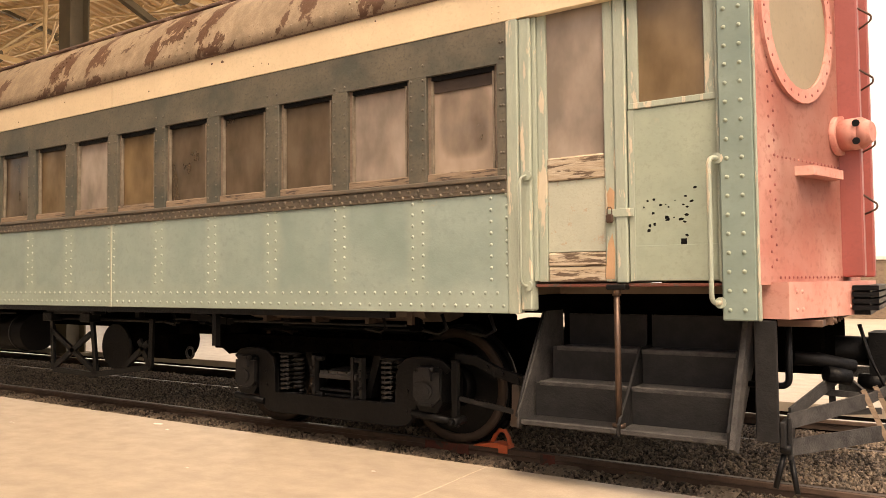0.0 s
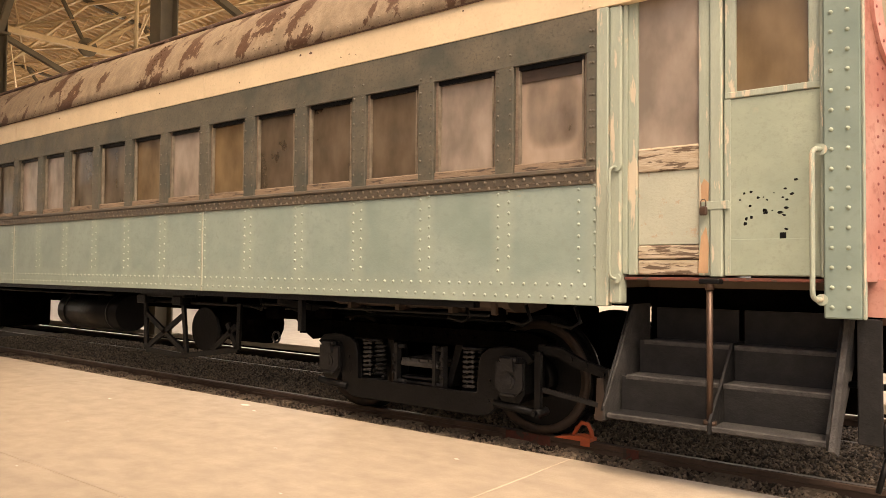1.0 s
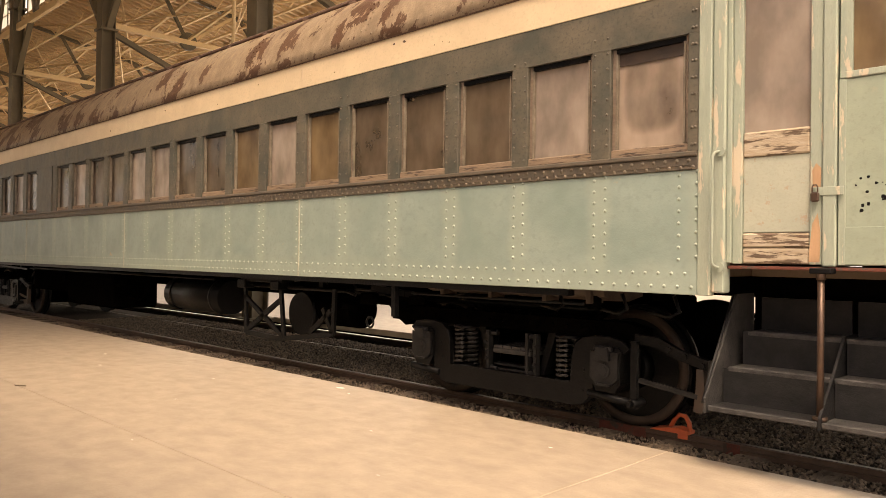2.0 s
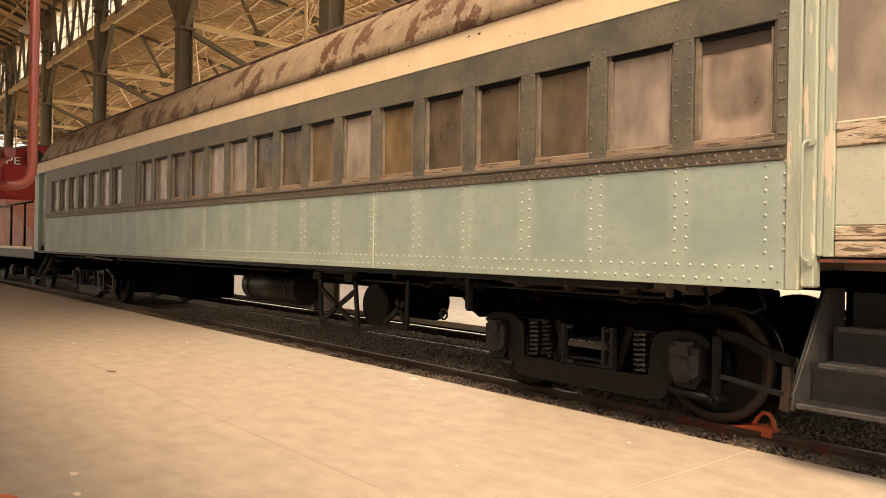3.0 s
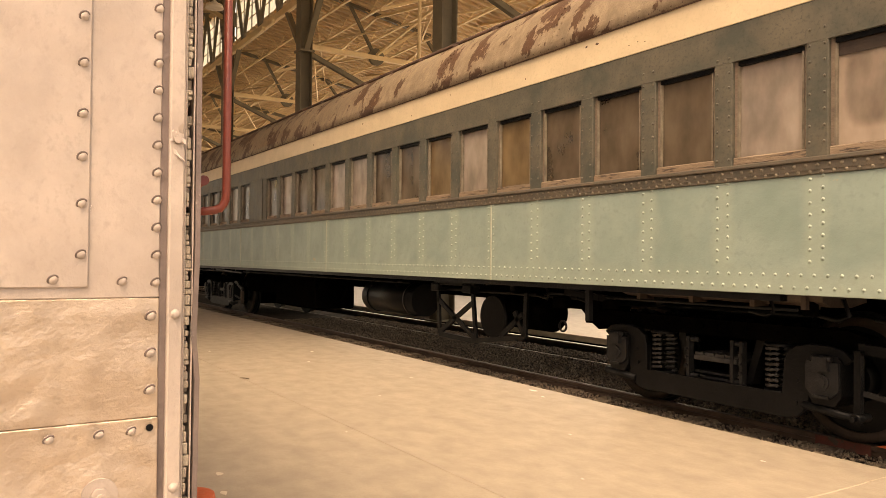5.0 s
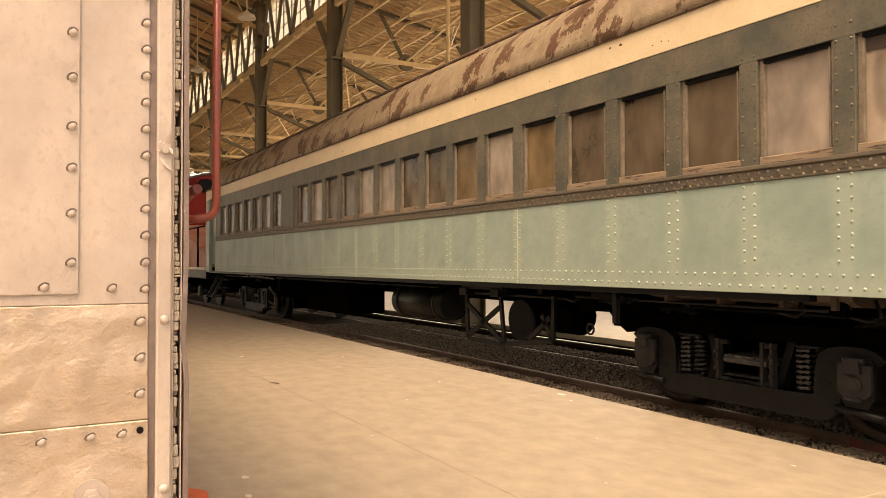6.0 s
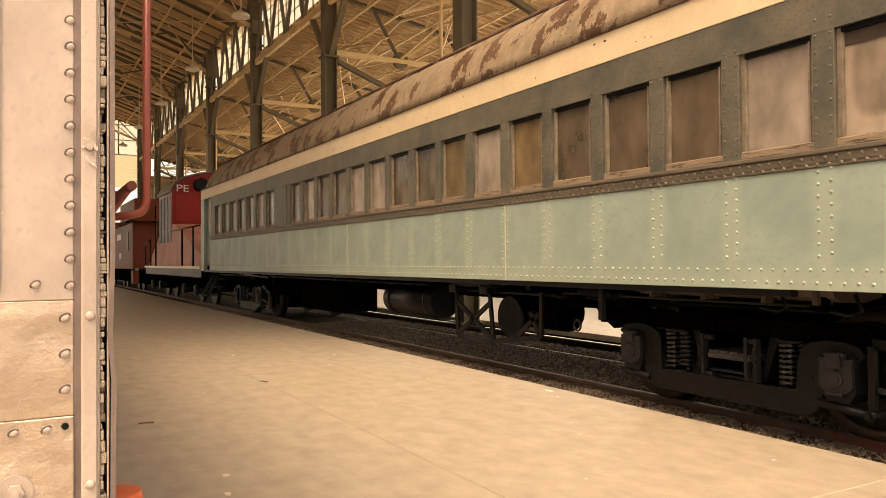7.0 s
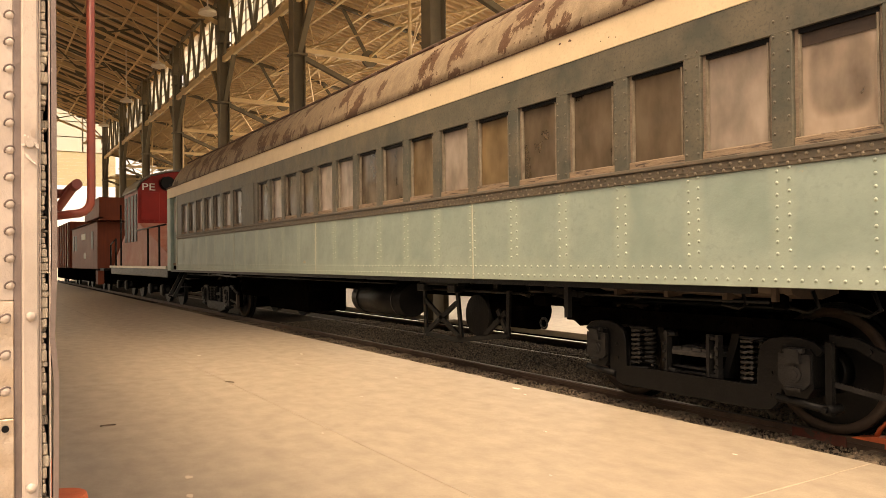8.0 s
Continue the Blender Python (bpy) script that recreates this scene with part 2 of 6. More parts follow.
def pane_mat(name, dust, amount, tint=(0.5, 0.42, 0.34), ring=0.0):
    """Old window glass under a film of dust; the film is thicker in patches and, with ring, towards the edges."""
    m = bpy.data.materials.new(name)
    m.use_nodes = True
    t = m.node_tree
    bsdf = t.nodes["Principled BSDF"]
    geo = t.nodes.new("ShaderNodeNewGeometry")
    n = t.nodes.new("ShaderNodeTexNoise")
    n.inputs["Scale"].default_value, n.inputs["Detail"].default_value = 3.0, 8.0
    stretch = t.nodes.new("ShaderNodeMapping")
    stretch.inputs["Scale"].default_value = (1.5, 1.5, 0.8)
    t.links.new(geo.outputs["Position"], stretch.inputs[0])
    t.links.new(stretch.outputs[0], n.inputs["Vector"])
    r = t.nodes.new("ShaderNodeMapRange")
    r.inputs["From Min"].default_value, r.inputs["From Max"].default_value = 0.32, 0.68
    r.inputs["To Min"].default_value, r.inputs["To Max"].default_value = max(amount - 0.22, 0), min(amount + 0.22, 1)
    t.links.new(n.outputs["Fac"], r.inputs["Value"])
    fac = r.outputs[0]
    if ring:
        co = t.nodes.new("ShaderNodeTexCoord")
        mp = t.nodes.new("ShaderNodeMapping")
        mp.inputs["Location"].default_value = (-0.5, -0.5, -0.55)
        t.links.new(co.outputs["Generated"], mp.inputs[0])
        sep = t.nodes.new("ShaderNodeSeparateXYZ")
        t.links.new(mp.outputs[0], sep.inputs[0])
        ab = []
        for k in (0, 2):
            p = t.nodes.new("ShaderNodeMath")
            p.operation = "POWER"
            a = t.nodes.new("ShaderNodeMath")
            a.operation = "ABSOLUTE"
            t.links.new(sep.outputs[k], a.inputs[0])
            t.links.new(a.outputs[0], p.inputs[0])
            p.inputs[1].default_value = 4.0
            ab.append(p)
        s = t.nodes.new("ShaderNodeMath")
        t.links.new(ab[0].outputs[0], s.inputs[0])
        t.links.new(ab[1].outputs[0], s.inputs[1])
        r2 = t.nodes.new("ShaderNodeMapRange")
        r2.interpolation_type = "SMOOTHSTEP"
        r2.inputs["From Min"].default_value, r2.inputs["From Max"].default_value = 0.008, 0.035
        r2.inputs["To Max"].default_value = ring
        t.links.new(s.outputs[0], r2.inputs["Value"])
        add = t.nodes.new("ShaderNodeMath")
        add.use_clamp = True
        t.links.new(fac, add.inputs[0])
        t.links.new(r2.outputs[0], add.inputs[1])
        fac = add.outputs[0]
    bsdf.inputs["Base Color"].default_value = (*dust, 1)
    bsdf.inputs["Roughness"].default_value = 0.32
    glass = t.nodes.new("ShaderNodeBsdfTransparent")
    glass.inputs[0].default_value = (*tint, 1)
    gloss = t.nodes.new("ShaderNodeBsdfGlossy")
    gloss.inputs["Roughness"].default_value = 0.06
    fr = t.nodes.new("ShaderNodeFresnel")
    clear = t.nodes.new("ShaderNodeMixShader")
    t.links.new(fr.outputs[0], clear.inputs[0])
    t.links.new(glass.outputs[0], clear.inputs[1])
    t.links.new(gloss.outputs[0], clear.inputs[2])
    out = t.nodes.new("ShaderNodeMixShader")
    t.links.new(fac, out.inputs[0])
    t.links.new(clear.outputs[0], out.inputs[1])
    t.links.new(bsdf.outputs[0], out.inputs[2])
    t.links.new(out.outputs[0], t.nodes["Material Output"].inputs[0])
    return m


PANE_LIGHT = pane_mat("dusty_glass", (0.36, 0.297, 0.248), 0.72)
PANE_RING = pane_mat("ring_dusty_glass", (0.37, 0.292, 0.232), 0.48, ring=0.4)
PANE_DARK = pane_mat("dim_glass", (0.148, 0.111, 0.076), 0.6)
PANE_AMBER = pane_mat("shaded_glass", (0.20, 0.135, 0.07), 0.72)


def frosted(cloud=0.28):
    """Wired skylight glass: it scatters part of the daylight and lets the rest pass."""
    m = bpy.data.materials.new("skylight_glass")
    m.use_nodes = True
    t = m.node_tree
    clear = t.nodes.new("ShaderNodeBsdfTransparent")
    clear.inputs[0].default_value = (0.95, 0.9, 0.8, 1)
    scatter = t.nodes.new("ShaderNodeBsdfTranslucent")
    scatter.inputs[0].default_value = (0.92, 0.89, 0.82, 1)
    out = t.nodes.new("ShaderNodeMixShader")
    out.inputs[0].default_value = cloud
    t.links.new(clear.outputs[0], out.inputs[1])
    t.links.new(scatter.outputs[0], out.inputs[2])
    t.links.new(out.outputs[0], t.nodes["Material Output"].inputs[0])
    return m


CLEAR = frosted()
FIBRE = frosted(0.1)
FIBRE.name = "yellowed_fibreglass"
FIBRE.node_tree.nodes["Mix Shader"].inputs[0].default_value = 0.5
FIBRE.node_tree.nodes["Translucent BSDF"].inputs[0].default_value = (0.92, 0.80, 0.52, 1)

# ---- mesh helpers ----


def box(bm, x0, x1, y0, y1, z0, z1, m=None):
    vs = [bm.verts.new((x, y, z)) for x in (x0, x1) for y in (y0, y1) for z in (z0, z1)]
    for f in ((0, 1, 3, 2), (4, 6, 7, 5), (0, 4, 5, 1), (2, 3, 7, 6), (0, 2, 6, 4), (1, 5, 7, 3)):
        bm.faces.new([vs[i] for i in f])
    if m is not None:
        bmesh.ops.transform(bm, matrix=m, verts=vs)
    return vs


def soft_box(x0, x1, y0, y1, z0, z1, r=0.006, seg=1):
    bm = bmesh.new()
    box(bm, x0, x1, y0, y1, z0, z1)
    bmesh.ops.bevel(bm, geom=bm.edges[:], offset=r, segments=seg, affect="EDGES", profile=0.5)
    return bm


def rod(bm, a, b, r, seg=10, r2=None, cap=True):
    a, b = Vector(a), Vector(b)
    q = (b - a).to_track_quat("Z", "Y").to_matrix()
    r2 = r if r2 is None else r2
    ra, rb = [], []
    for i in range(seg):
        c = Vector((math.cos(2 * math.pi * i / seg), math.sin(2 * math.pi * i / seg), 0))
        ra.append(bm.verts.new(a + q @ (c * r)))
        rb.append(bm.verts.new(b + q @ (c * r2)))
    for i in range(seg):
        f = bm.faces.new((ra[i], ra[(i + 1) % seg], rb[(i + 1) % seg], rb[i]))
        f.smooth = True
    if cap:
        bm.faces.new(ra[::-1])
        bm.faces.new(rb)


def beam(bm, a, b, w, h):
    """A square bar from a to b."""
    a, b = Vector(a), Vector(b)
    d = b - a
    m = Matrix.Translation((a + b) / 2) @ d.to_track_quat("X", "Z").to_matrix().to_4x4()
    n = d.length / 2
    return box(bm, -n, n, -w / 2, w / 2, -h / 2, h / 2, m)


def sweep(bm, pts, r, seg=8):
    """A bent pipe through pts, with closed ends."""
    pts = [Vector(p) for p in pts]
    rings = []
    for i, p in enumerate(pts):
        d = (pts[min(i + 1, len(pts) - 1)] - pts[max(i - 1, 0)]).normalized()
        ref = Vector((0.31, 0.2, 0.93)) if abs(d.z) < 0.9 else Vector((0.95, 0.2, 0.1))
        u = d.cross(ref).normalized()
        v = d.cross(u)
        rings.append([bm.verts.new(p + u * math.cos(2 * math.pi * k / seg) * r + v * math.sin(2 * math.pi * k / seg) * r) for k in range(seg)])
    for a, b in zip(rings, rings[1:]):
        best = min(range(seg), key=lambda s: (a[0].co - b[s].co).length)
        for k in range(seg):
            f = bm.faces.new((a[k], a[(k + 1) % seg], b[(k + 1 + best) % seg], b[(k + best) % seg]))
            f.smooth = True
    bm.faces.new(rings[0][::-1])
    bm.faces.new(rings[-1])


def bend(a, corner, b, r=0.05, n=5):
    """Points that round a corner between a and b."""
    a, c, b = Vector(a), Vector(corner), Vector(b)
    p, q = c + (a - c).normalized() * r, c + (b - c).normalized() * r
    return [p.lerp(c, i / n).lerp(c.lerp(q, i / n), i / n) for i in range(n + 1)]


def prism(bm, outline, axis, v0, v1):
    """A flat outline (pairs) pushed along an axis from v0 to v1."""
    def place(p, v):
        return {"x": (v, p[0], p[1]), "y": (p[0], v, p[1]), "z": (p[0], p[1], v)}[axis]
    a = [bm.verts.new(place(p, v0)) for p in outline]
    b = [bm.verts.new(place(p, v1)) for p in outline]
    n = len(outline)
    bm.faces.new(a)
    bm.faces.new(b[::-1])
    for i in range(n):
        bm.faces.new((a[i], b[i], b[(i + 1) % n], a[(i + 1) % n]))


def part(name, bm, material, parent=None, label=""):
    me = bpy.data.meshes.new(name)
    bmesh.ops.recalc_face_normals(bm, faces=bm.faces[:])
    bm.to_mesh(me)
    bm.free()
    me.materials.append(material)
    ob = new(name, me)
    if parent is not None:
        ob.parent = parent
        ob.matrix_parent_inverse = parent.matrix_world.inverted()
    if label:
        ob["label"] = label
    return ob


def thing(name, label, category, at=(0, 0, 0), group="", kind=""):
    ob = new(name)
    ob.matrix_world = Matrix.Translation(at)
    ob.empty_display_size = 0.1
    return tagged(ob, label, category, group, kind)


def bx(name, material, parent, x0, x1, y0, y1, z0, z1, r=0.0, label=""):
    bm = soft_box(x0, x1, y0, y1, z0, z1, r) if r else bmesh.new()
    if not r:
        box(bm, x0, x1, y0, y1, z0, z1)
    return part(name, bm, material, parent, label)


def rivets(name, spots, normal, r, material, parent, h=0.55):
    """Domed rivet heads at spots on a face that looks along normal."""
    q = Vector(normal).to_track_quat("Z", "Y").to_matrix()
    verts, faces = [], []
    for s in spots:
        s, k = Vector(s), len(verts)
        for rr, hh in ((1.0, 0.0), (0.78, 0.65)):
            for i in range(7):
                a = 2 * math.pi * i / 7
                verts.append(s + q @ Vector((rr * r * math.cos(a), rr * r * math.sin(a), hh * h * r)))
        verts.append(s + q @ Vector((0, 0, h * r)))
        for i in range(7):
            j = (i + 1) % 7
            faces.append((k + i, k + j, k + 7 + j, k + 7 + i))
            faces.append((k + 7 + i, k + 7 + j, k + 14))
    me = bpy.data.meshes.new(name)
    me.from_pydata([tuple(v) for v in verts], [], faces)
    me.polygons.foreach_set("use_smooth", [True] * len(faces))
    me.materials.append(material)
    ob = new(name, me)
    ob.parent = parent
    ob.matrix_parent_inverse = parent.matrix_world.inverted()
    ob["kind"] = "stuff"
    return ob

# ---- ground, platforms, track ----
EDGE = 4.72          # platform edge beside the coach
FAR_EDGE = 8.75      # far platform edge
NEAR_RAIL, FAR_RAIL = 5.30, 6.74
NEXT_RAIL = 7.87     # polished rail past the coach

bm = bmesh.new()
box(bm, -900, 900, -900, 900, -0.9, -0.30)
tagged(part("ground", bm, SOIL), "pale dusty open ground round the station shed", "ground", kind="structure")


def slab(name, x0, x1, y0, y1, label):
    """A concrete platform of separate pours with narrow joints."""
    top = thing(name, label, "platform", kind="structure")
    x = x0
    n = 0
    while x < x1 - 0.01:
        xe = min(x + 6.1, x1)
        bm = soft_box(x + 0.002, xe - 0.002, y0, y1, -0.3, 0.0, 0.003)
        part("concrete_slab", bm, CONCRETE, top)
        x = xe
    return top


rj = random.Random(17)
slab("platform_near", -63.5, 15.8, -0.30, 2.2875, "worn tan concrete platform with sawn joints and scuffs")
slab("platform_edge", -63.5, 15.8, 2.2925, EDGE, "worn tan concrete platform edge along the track")
slab("platform_far", -63.5, 3.0, FAR_EDGE, 17.5, "tan concrete platform behind the coach")
slab("platform_rear", -63.5, 15.8, -20.0, -0.31, "tan concrete floor with rails set flush")

bm = bmesh.new()
for i in range(12):
    a = 2.31 + 0.2 * i
    box(bm, -2.5 - 0.006 * rj.uniform(0.1, 1.2), -2.5 + 0.006 * rj.uniform(0.1, 1.2), a, a + 0.2, -0.02, 0.0015)
tagged(part("joint_filler", bm, FILLER), "pale worn filler in the joint between two slabs", "joint filler", kind="structure")
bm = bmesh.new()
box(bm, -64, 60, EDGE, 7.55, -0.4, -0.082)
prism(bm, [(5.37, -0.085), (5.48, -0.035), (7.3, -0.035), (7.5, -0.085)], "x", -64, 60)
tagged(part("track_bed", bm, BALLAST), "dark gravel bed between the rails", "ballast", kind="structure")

# coach's shade beyond the track, put in as a near-black strip of ground
bm = bmesh.new()
box(bm, -64, 60, 7.551, FAR_EDGE, -0.4, -0.10)
tagged(part("oily_dirt", bm, GRIME_SHADE), "near-black ground strip standing for the coach's shade before the far platform", "dirt", kind="structure")

rng = random.Random(4)
verts, faces = [], []
shape = [(1, 0, 0), (0, 1, 0), (-1, 0, 0), (0, -1, 0), (0, 0, 1), (0, 0, -1)]
octa = [(0, 1, 4), (1, 2, 4), (2, 3, 4), (3, 0, 4), (1, 0, 5), (2, 1, 5), (3, 2, 5), (0, 3, 5)]
for _ in range(80000):
    x = 1.6 - 17.0 * rng.random() ** 1.35
    y = rng.uniform(EDGE + 0.02, 7.4)
    if abs(y - NEAR_RAIL) < 0.07 or abs(y - FAR_RAIL) < 0.07:
        continue
    if y < NEAR_RAIL and rng.random() < 0.3:
        continue
    s = rng.uniform(0.008, 0.021)
    m = Euler((rng.uniform(0, 6), rng.uniform(0, 6), rng.uniform(0, 6))).to_matrix()
    k = len(verts)
    c = Vector((x, y, (-0.031 if 5.46 < y < 7.32 else -0.078) + rng.uniform(0, 0.012)))
    verts += [tuple(c + m @ (Vector(v) * s * rng.uniform(0.6, 1.3))) for v in shape]
    faces += [tuple(k + i for i in f) for f in octa]
me = bpy.data.meshes.new("ballast")
me.from_pydata(verts, [], faces)
me.materials.append(STONE)
tagged(new("ballast", me), "crushed dark stones between and beside the rails", "gravel", kind="stuff")

tie = thing("sleeper", "old dark wooden sleeper half sunk in gravel", "sleeper", (1.2, 6.02, -0.16), "sleepers under the rails", "structure")
bm = soft_box(1.09, 1.31, 4.78, 7.26, -0.3, -0.066, 0.01)
part("timber", bm, TIE, tie)
for i in range(1, 50):
    copy_thing(tie, Matrix.Translation((1.2 - 0.56 * i, 6.02 + rng.uniform(-0.02, 0.02), -0.16)))

PROFILE = ((-0.07, -0.165), (0.07, -0.165), (0.07, -0.15), (0.012, -0.135), (0.012, -0.045), (0.034, -0.035), (0.034, -0.006),
           (0.028, 0.0), (-0.028, 0.0), (-0.034, -0.006), (-0.034, -0.035), (-0.012, -0.045), (-0.012, -0.135), (-0.07, -0.15))
for y in (NEAR_RAIL, FAR_RAIL, NEXT_RAIL):
    top = thing("rail", "rust-brown steel rail with a dull worn head", "rail", (0, y, -0.16), "rails of the coach track", "structure")
    bm = bmesh.new()
    sink = 0.028 if y == FAR_RAIL else 0.0
    prism(bm, [(y + a, b - sink) for a, b in PROFILE], "x", -64, 40)
    part("rail_bar", bm, RAIL, top)
    bm = bmesh.new()
    box(bm, -64, 40, y - 0.024, y + 0.024, -sink, 0.003 - sink)
    part("running_face", bm, RAILSHINE if y == NEXT_RAIL else RAILTOP, top)
    if y == NEAR_RAIL:
        for x in (-6.4, -16.2):
            bm = bmesh.new()
            box(bm, x - 0.33, x + 0.33, y - 0.045, y - 0.012, -0.12, -0.045)
            for i in range(4):
                rod(bm, (x - 0.24 + 0.16 * i, y - 0.07, -0.085), (x - 0.24 + 0.16 * i, y - 0.04, -0.085), 0.018, 6)
            part("fishplate", bm, RAIL, top, "bolted rusty joint plate")
        for x0, x1 in ((-3.40, -2.98), (-2.36, -2.24)):
            bx("painted_stretch", OLDRED, top, x0, x1, y - 0.0375, y - 0.0345, -0.12, -0.004, label="patch of flaked red paint on the rail")

# ---- station shed ----
BAY, COLY, X1 = 7.91, 8.2, -13.44       # column spacing, column row, first column that shows
cols = [X1 + BAY * k for k in (0, -1, -2, -3, -4, -5, -6)]
ZC, ZG = 9.1, 11.6                       # foot and head of the clerestory
RIDGE = 14.5
END = -61.5


def column():
    top = thing("steel_column", "olive-grey riveted steel roof column with knee brackets", "column", (cols[0], COLY, 0), "columns of the shed")
    x, y = cols[0], COLY
    bx("flange", COLUMN, top, x - 0.19, x + 0.19, y - 0.19, y - 0.165, 0.0, ZG)
    bx("flange", COLUMN, top, x - 0.19, x + 0.19, y + 0.165, y + 0.19, 0.0, ZG)
    bx("web", COLUMN, top, x - 0.02, x + 0.02, y - 0.164, y + 0.164, 0.0, ZG)
    bx("base_plate", COLUMN, top, x - 0.28, x + 0.28, y - 0.28, y + 0.28, 0.0, 0.03)
    bx("collar", COLUMN, top, x - 0.24, x + 0.24, y - 0.24, y + 0.24, 7.42, 7.48)
    bx("collar", COLUMN, top, x - 0.24, x + 0.24, y - 0.24, y + 0.24, 9.75, 9.82)
    bx("cap_box", COLUMN, top, x - 0.26, x + 0.26, y - 0.24, y + 0.24, 10.2, 10.75, 0.02)
    for s in (-1, 1):
        bm = bmesh.new()
        beam(bm, (x + s * 0.18, y, 7.5), (x + s * 1.5, y, ZC), 0.16, 0.12)
        part("knee_brace", bm, COLUMN, top)
    return top


first = column()
for x in cols[1:]:
    copy_thing(first, Matrix.Translation((x, COLY, 0)))
for x in cols[:]:
    copy_thing(first, Matrix.Translation((x, -COLY, 0)))


def clerestory(x):
    """One bay of the upper window wall on its truss, from x to x - BAY."""
    top = thing("clerestory_bay", "steel lattice girder with tall multi-pane glazing behind it", "window wall", (x, COLY, ZC), "clerestory bays")
    for z, h in ((ZC, 0.22), (ZG, 0.2)):
        bm = bmesh.new()
        box(bm, x - BAY + 0.2, x - 0.2, COLY - 0.10, COLY + 0.02, z - h / 2, z + h / 2)
        part("chord", bm, TRUSS if z == ZC else COLUMN, top)
    n = 4
    step = (BAY - 0.4) / n
    for i in range(n):
        a = x - 0.2 - step * i
        bm = bmesh.new()
        beam(bm, (a - 0.06, COLY - 0.05, ZC + 0.11), (a - step / 2, COLY - 0.05, ZG - 0.1), 0.10, 0.10)
        part("lattice", bm, COLUMN, top)
        bm = bmesh.new()
        beam(bm, (a - step / 2, COLY - 0.05, ZG - 0.1), (a - step + 0.06, COLY - 0.05, ZC + 0.11), 0.10, 0.10)
        part("lattice", bm, COLUMN, top)
    nx, nz = 8, 5
    for i in range(nx + 1):
        a = x - 0.2 - (BAY - 0.4) * i / nx
        bx("mullion", COLUMN, top, a - 0.02, a + 0.02, COLY + 0.24, COLY + 0.28, ZC + 0.1, ZG - 0.1)
    for j in range(1, nz):
        z = ZC + 0.1 + (ZG - ZC - 0.2) * j / nz
        bx("glazing_bar", COLUMN, top, x - BAY + 0.2, x - 0.2, COLY + 0.245, COLY + 0.275, z - 0.012, z + 0.012)
    for i in range(nx):
        a = x - 0.2 - (BAY - 0.4) * i / nx
        g = bx("pane", CLEAR, top, a - (BAY - 0.4) / nx + 0.02, a - 0.02, COLY + 0.256, COLY + 0.264, ZC + 0.1, ZG - 0.1)
        g.visible_shadow = False
    for s in (0.3, 0.42):
        bx("bracket", TRUSS, top, x - BAY * s - 0.05, x - BAY * s + 0.05, COLY - 0.22, COLY - 0.1, ZC - 0.2, ZC - 0.08)
    return top


bay = clerestory(cols[0])
for x in cols[1:-1]:
    copy_thing(bay, Matrix.Translation((x, COLY, ZC)))
for x in cols[:-1]:
    copy_thing(bay, Matrix.Translation((x, -COLY, ZC)) @ pose(0, 0, 0, 0, 0, 180) @ Matrix.Translation((BAY, 0, 0)))


def corrugated(name, prof, x0, x1, period, depth, label):
    """A ribbed roof sheet: prof is a line of (y, z); the ribs run down the slope."""
    verts, faces, rows = [], [], []
    x = x0
    while x < x1:
        rows += [(x, 0), (x + 0.66 * period, 0), (x + 0.72 * period, -depth), (x + 0.94 * period, -depth)]
        x += period
    for x, d in rows:
        verts += [(x, y, z + d) for y, z in prof]
    k = len(prof)
    for i in range(len(rows) - 1):
        for j in range(k - 1):
            a = i * k + j
            faces.append((a, a + 1, a + k + 1, a + k))
    me = bpy.data.meshes.new(name)
    me.from_pydata(verts, [], faces)
    me.materials.append(DECKING)
    ob = new(name, me)
    mod = ob.modifiers.new("thick", "SOLIDIFY")
    mod.thickness, mod.offset = 0.02, 1
    return tagged(ob, label, "roof", kind="structure")


XE = -6.6
corrugated("ceiling_nave", ((-8.7, 11.6), (0, RIDGE), (8.7, 11.6)), END, XE, 0.95, 0.2, "tan ribbed metal roof deck over the middle hall")
corrugated("ceiling_aisle", ((8.3, 9.55), (17.6, 7.9)), END, XE, 0.32, 0.09, "tan corrugated metal roof over the side aisle")
corrugated("ceiling_rear", ((-17.6, 7.9), (-8.3, 9.55)), -38.0, XE, 0.4, 0.06, "tan corrugated metal roof over the rear aisle")

# dark steel joists that carry the hall's deck, from eave to ridge
bm = bmesh.new()
x = XE - 0.3
while x > END:
    for sy in (1, -1):
        beam(bm, (x, sy * 8.5, 11.6 - 0.12), (x, sy * 0.15, RIDGE - 0.22), 0.075, 0.13)
    x -= 1.13
tagged(part("ceiling_joists", bm, COLUMN), "dark olive steel joists under the hall roof deck", "joists", kind="structure")


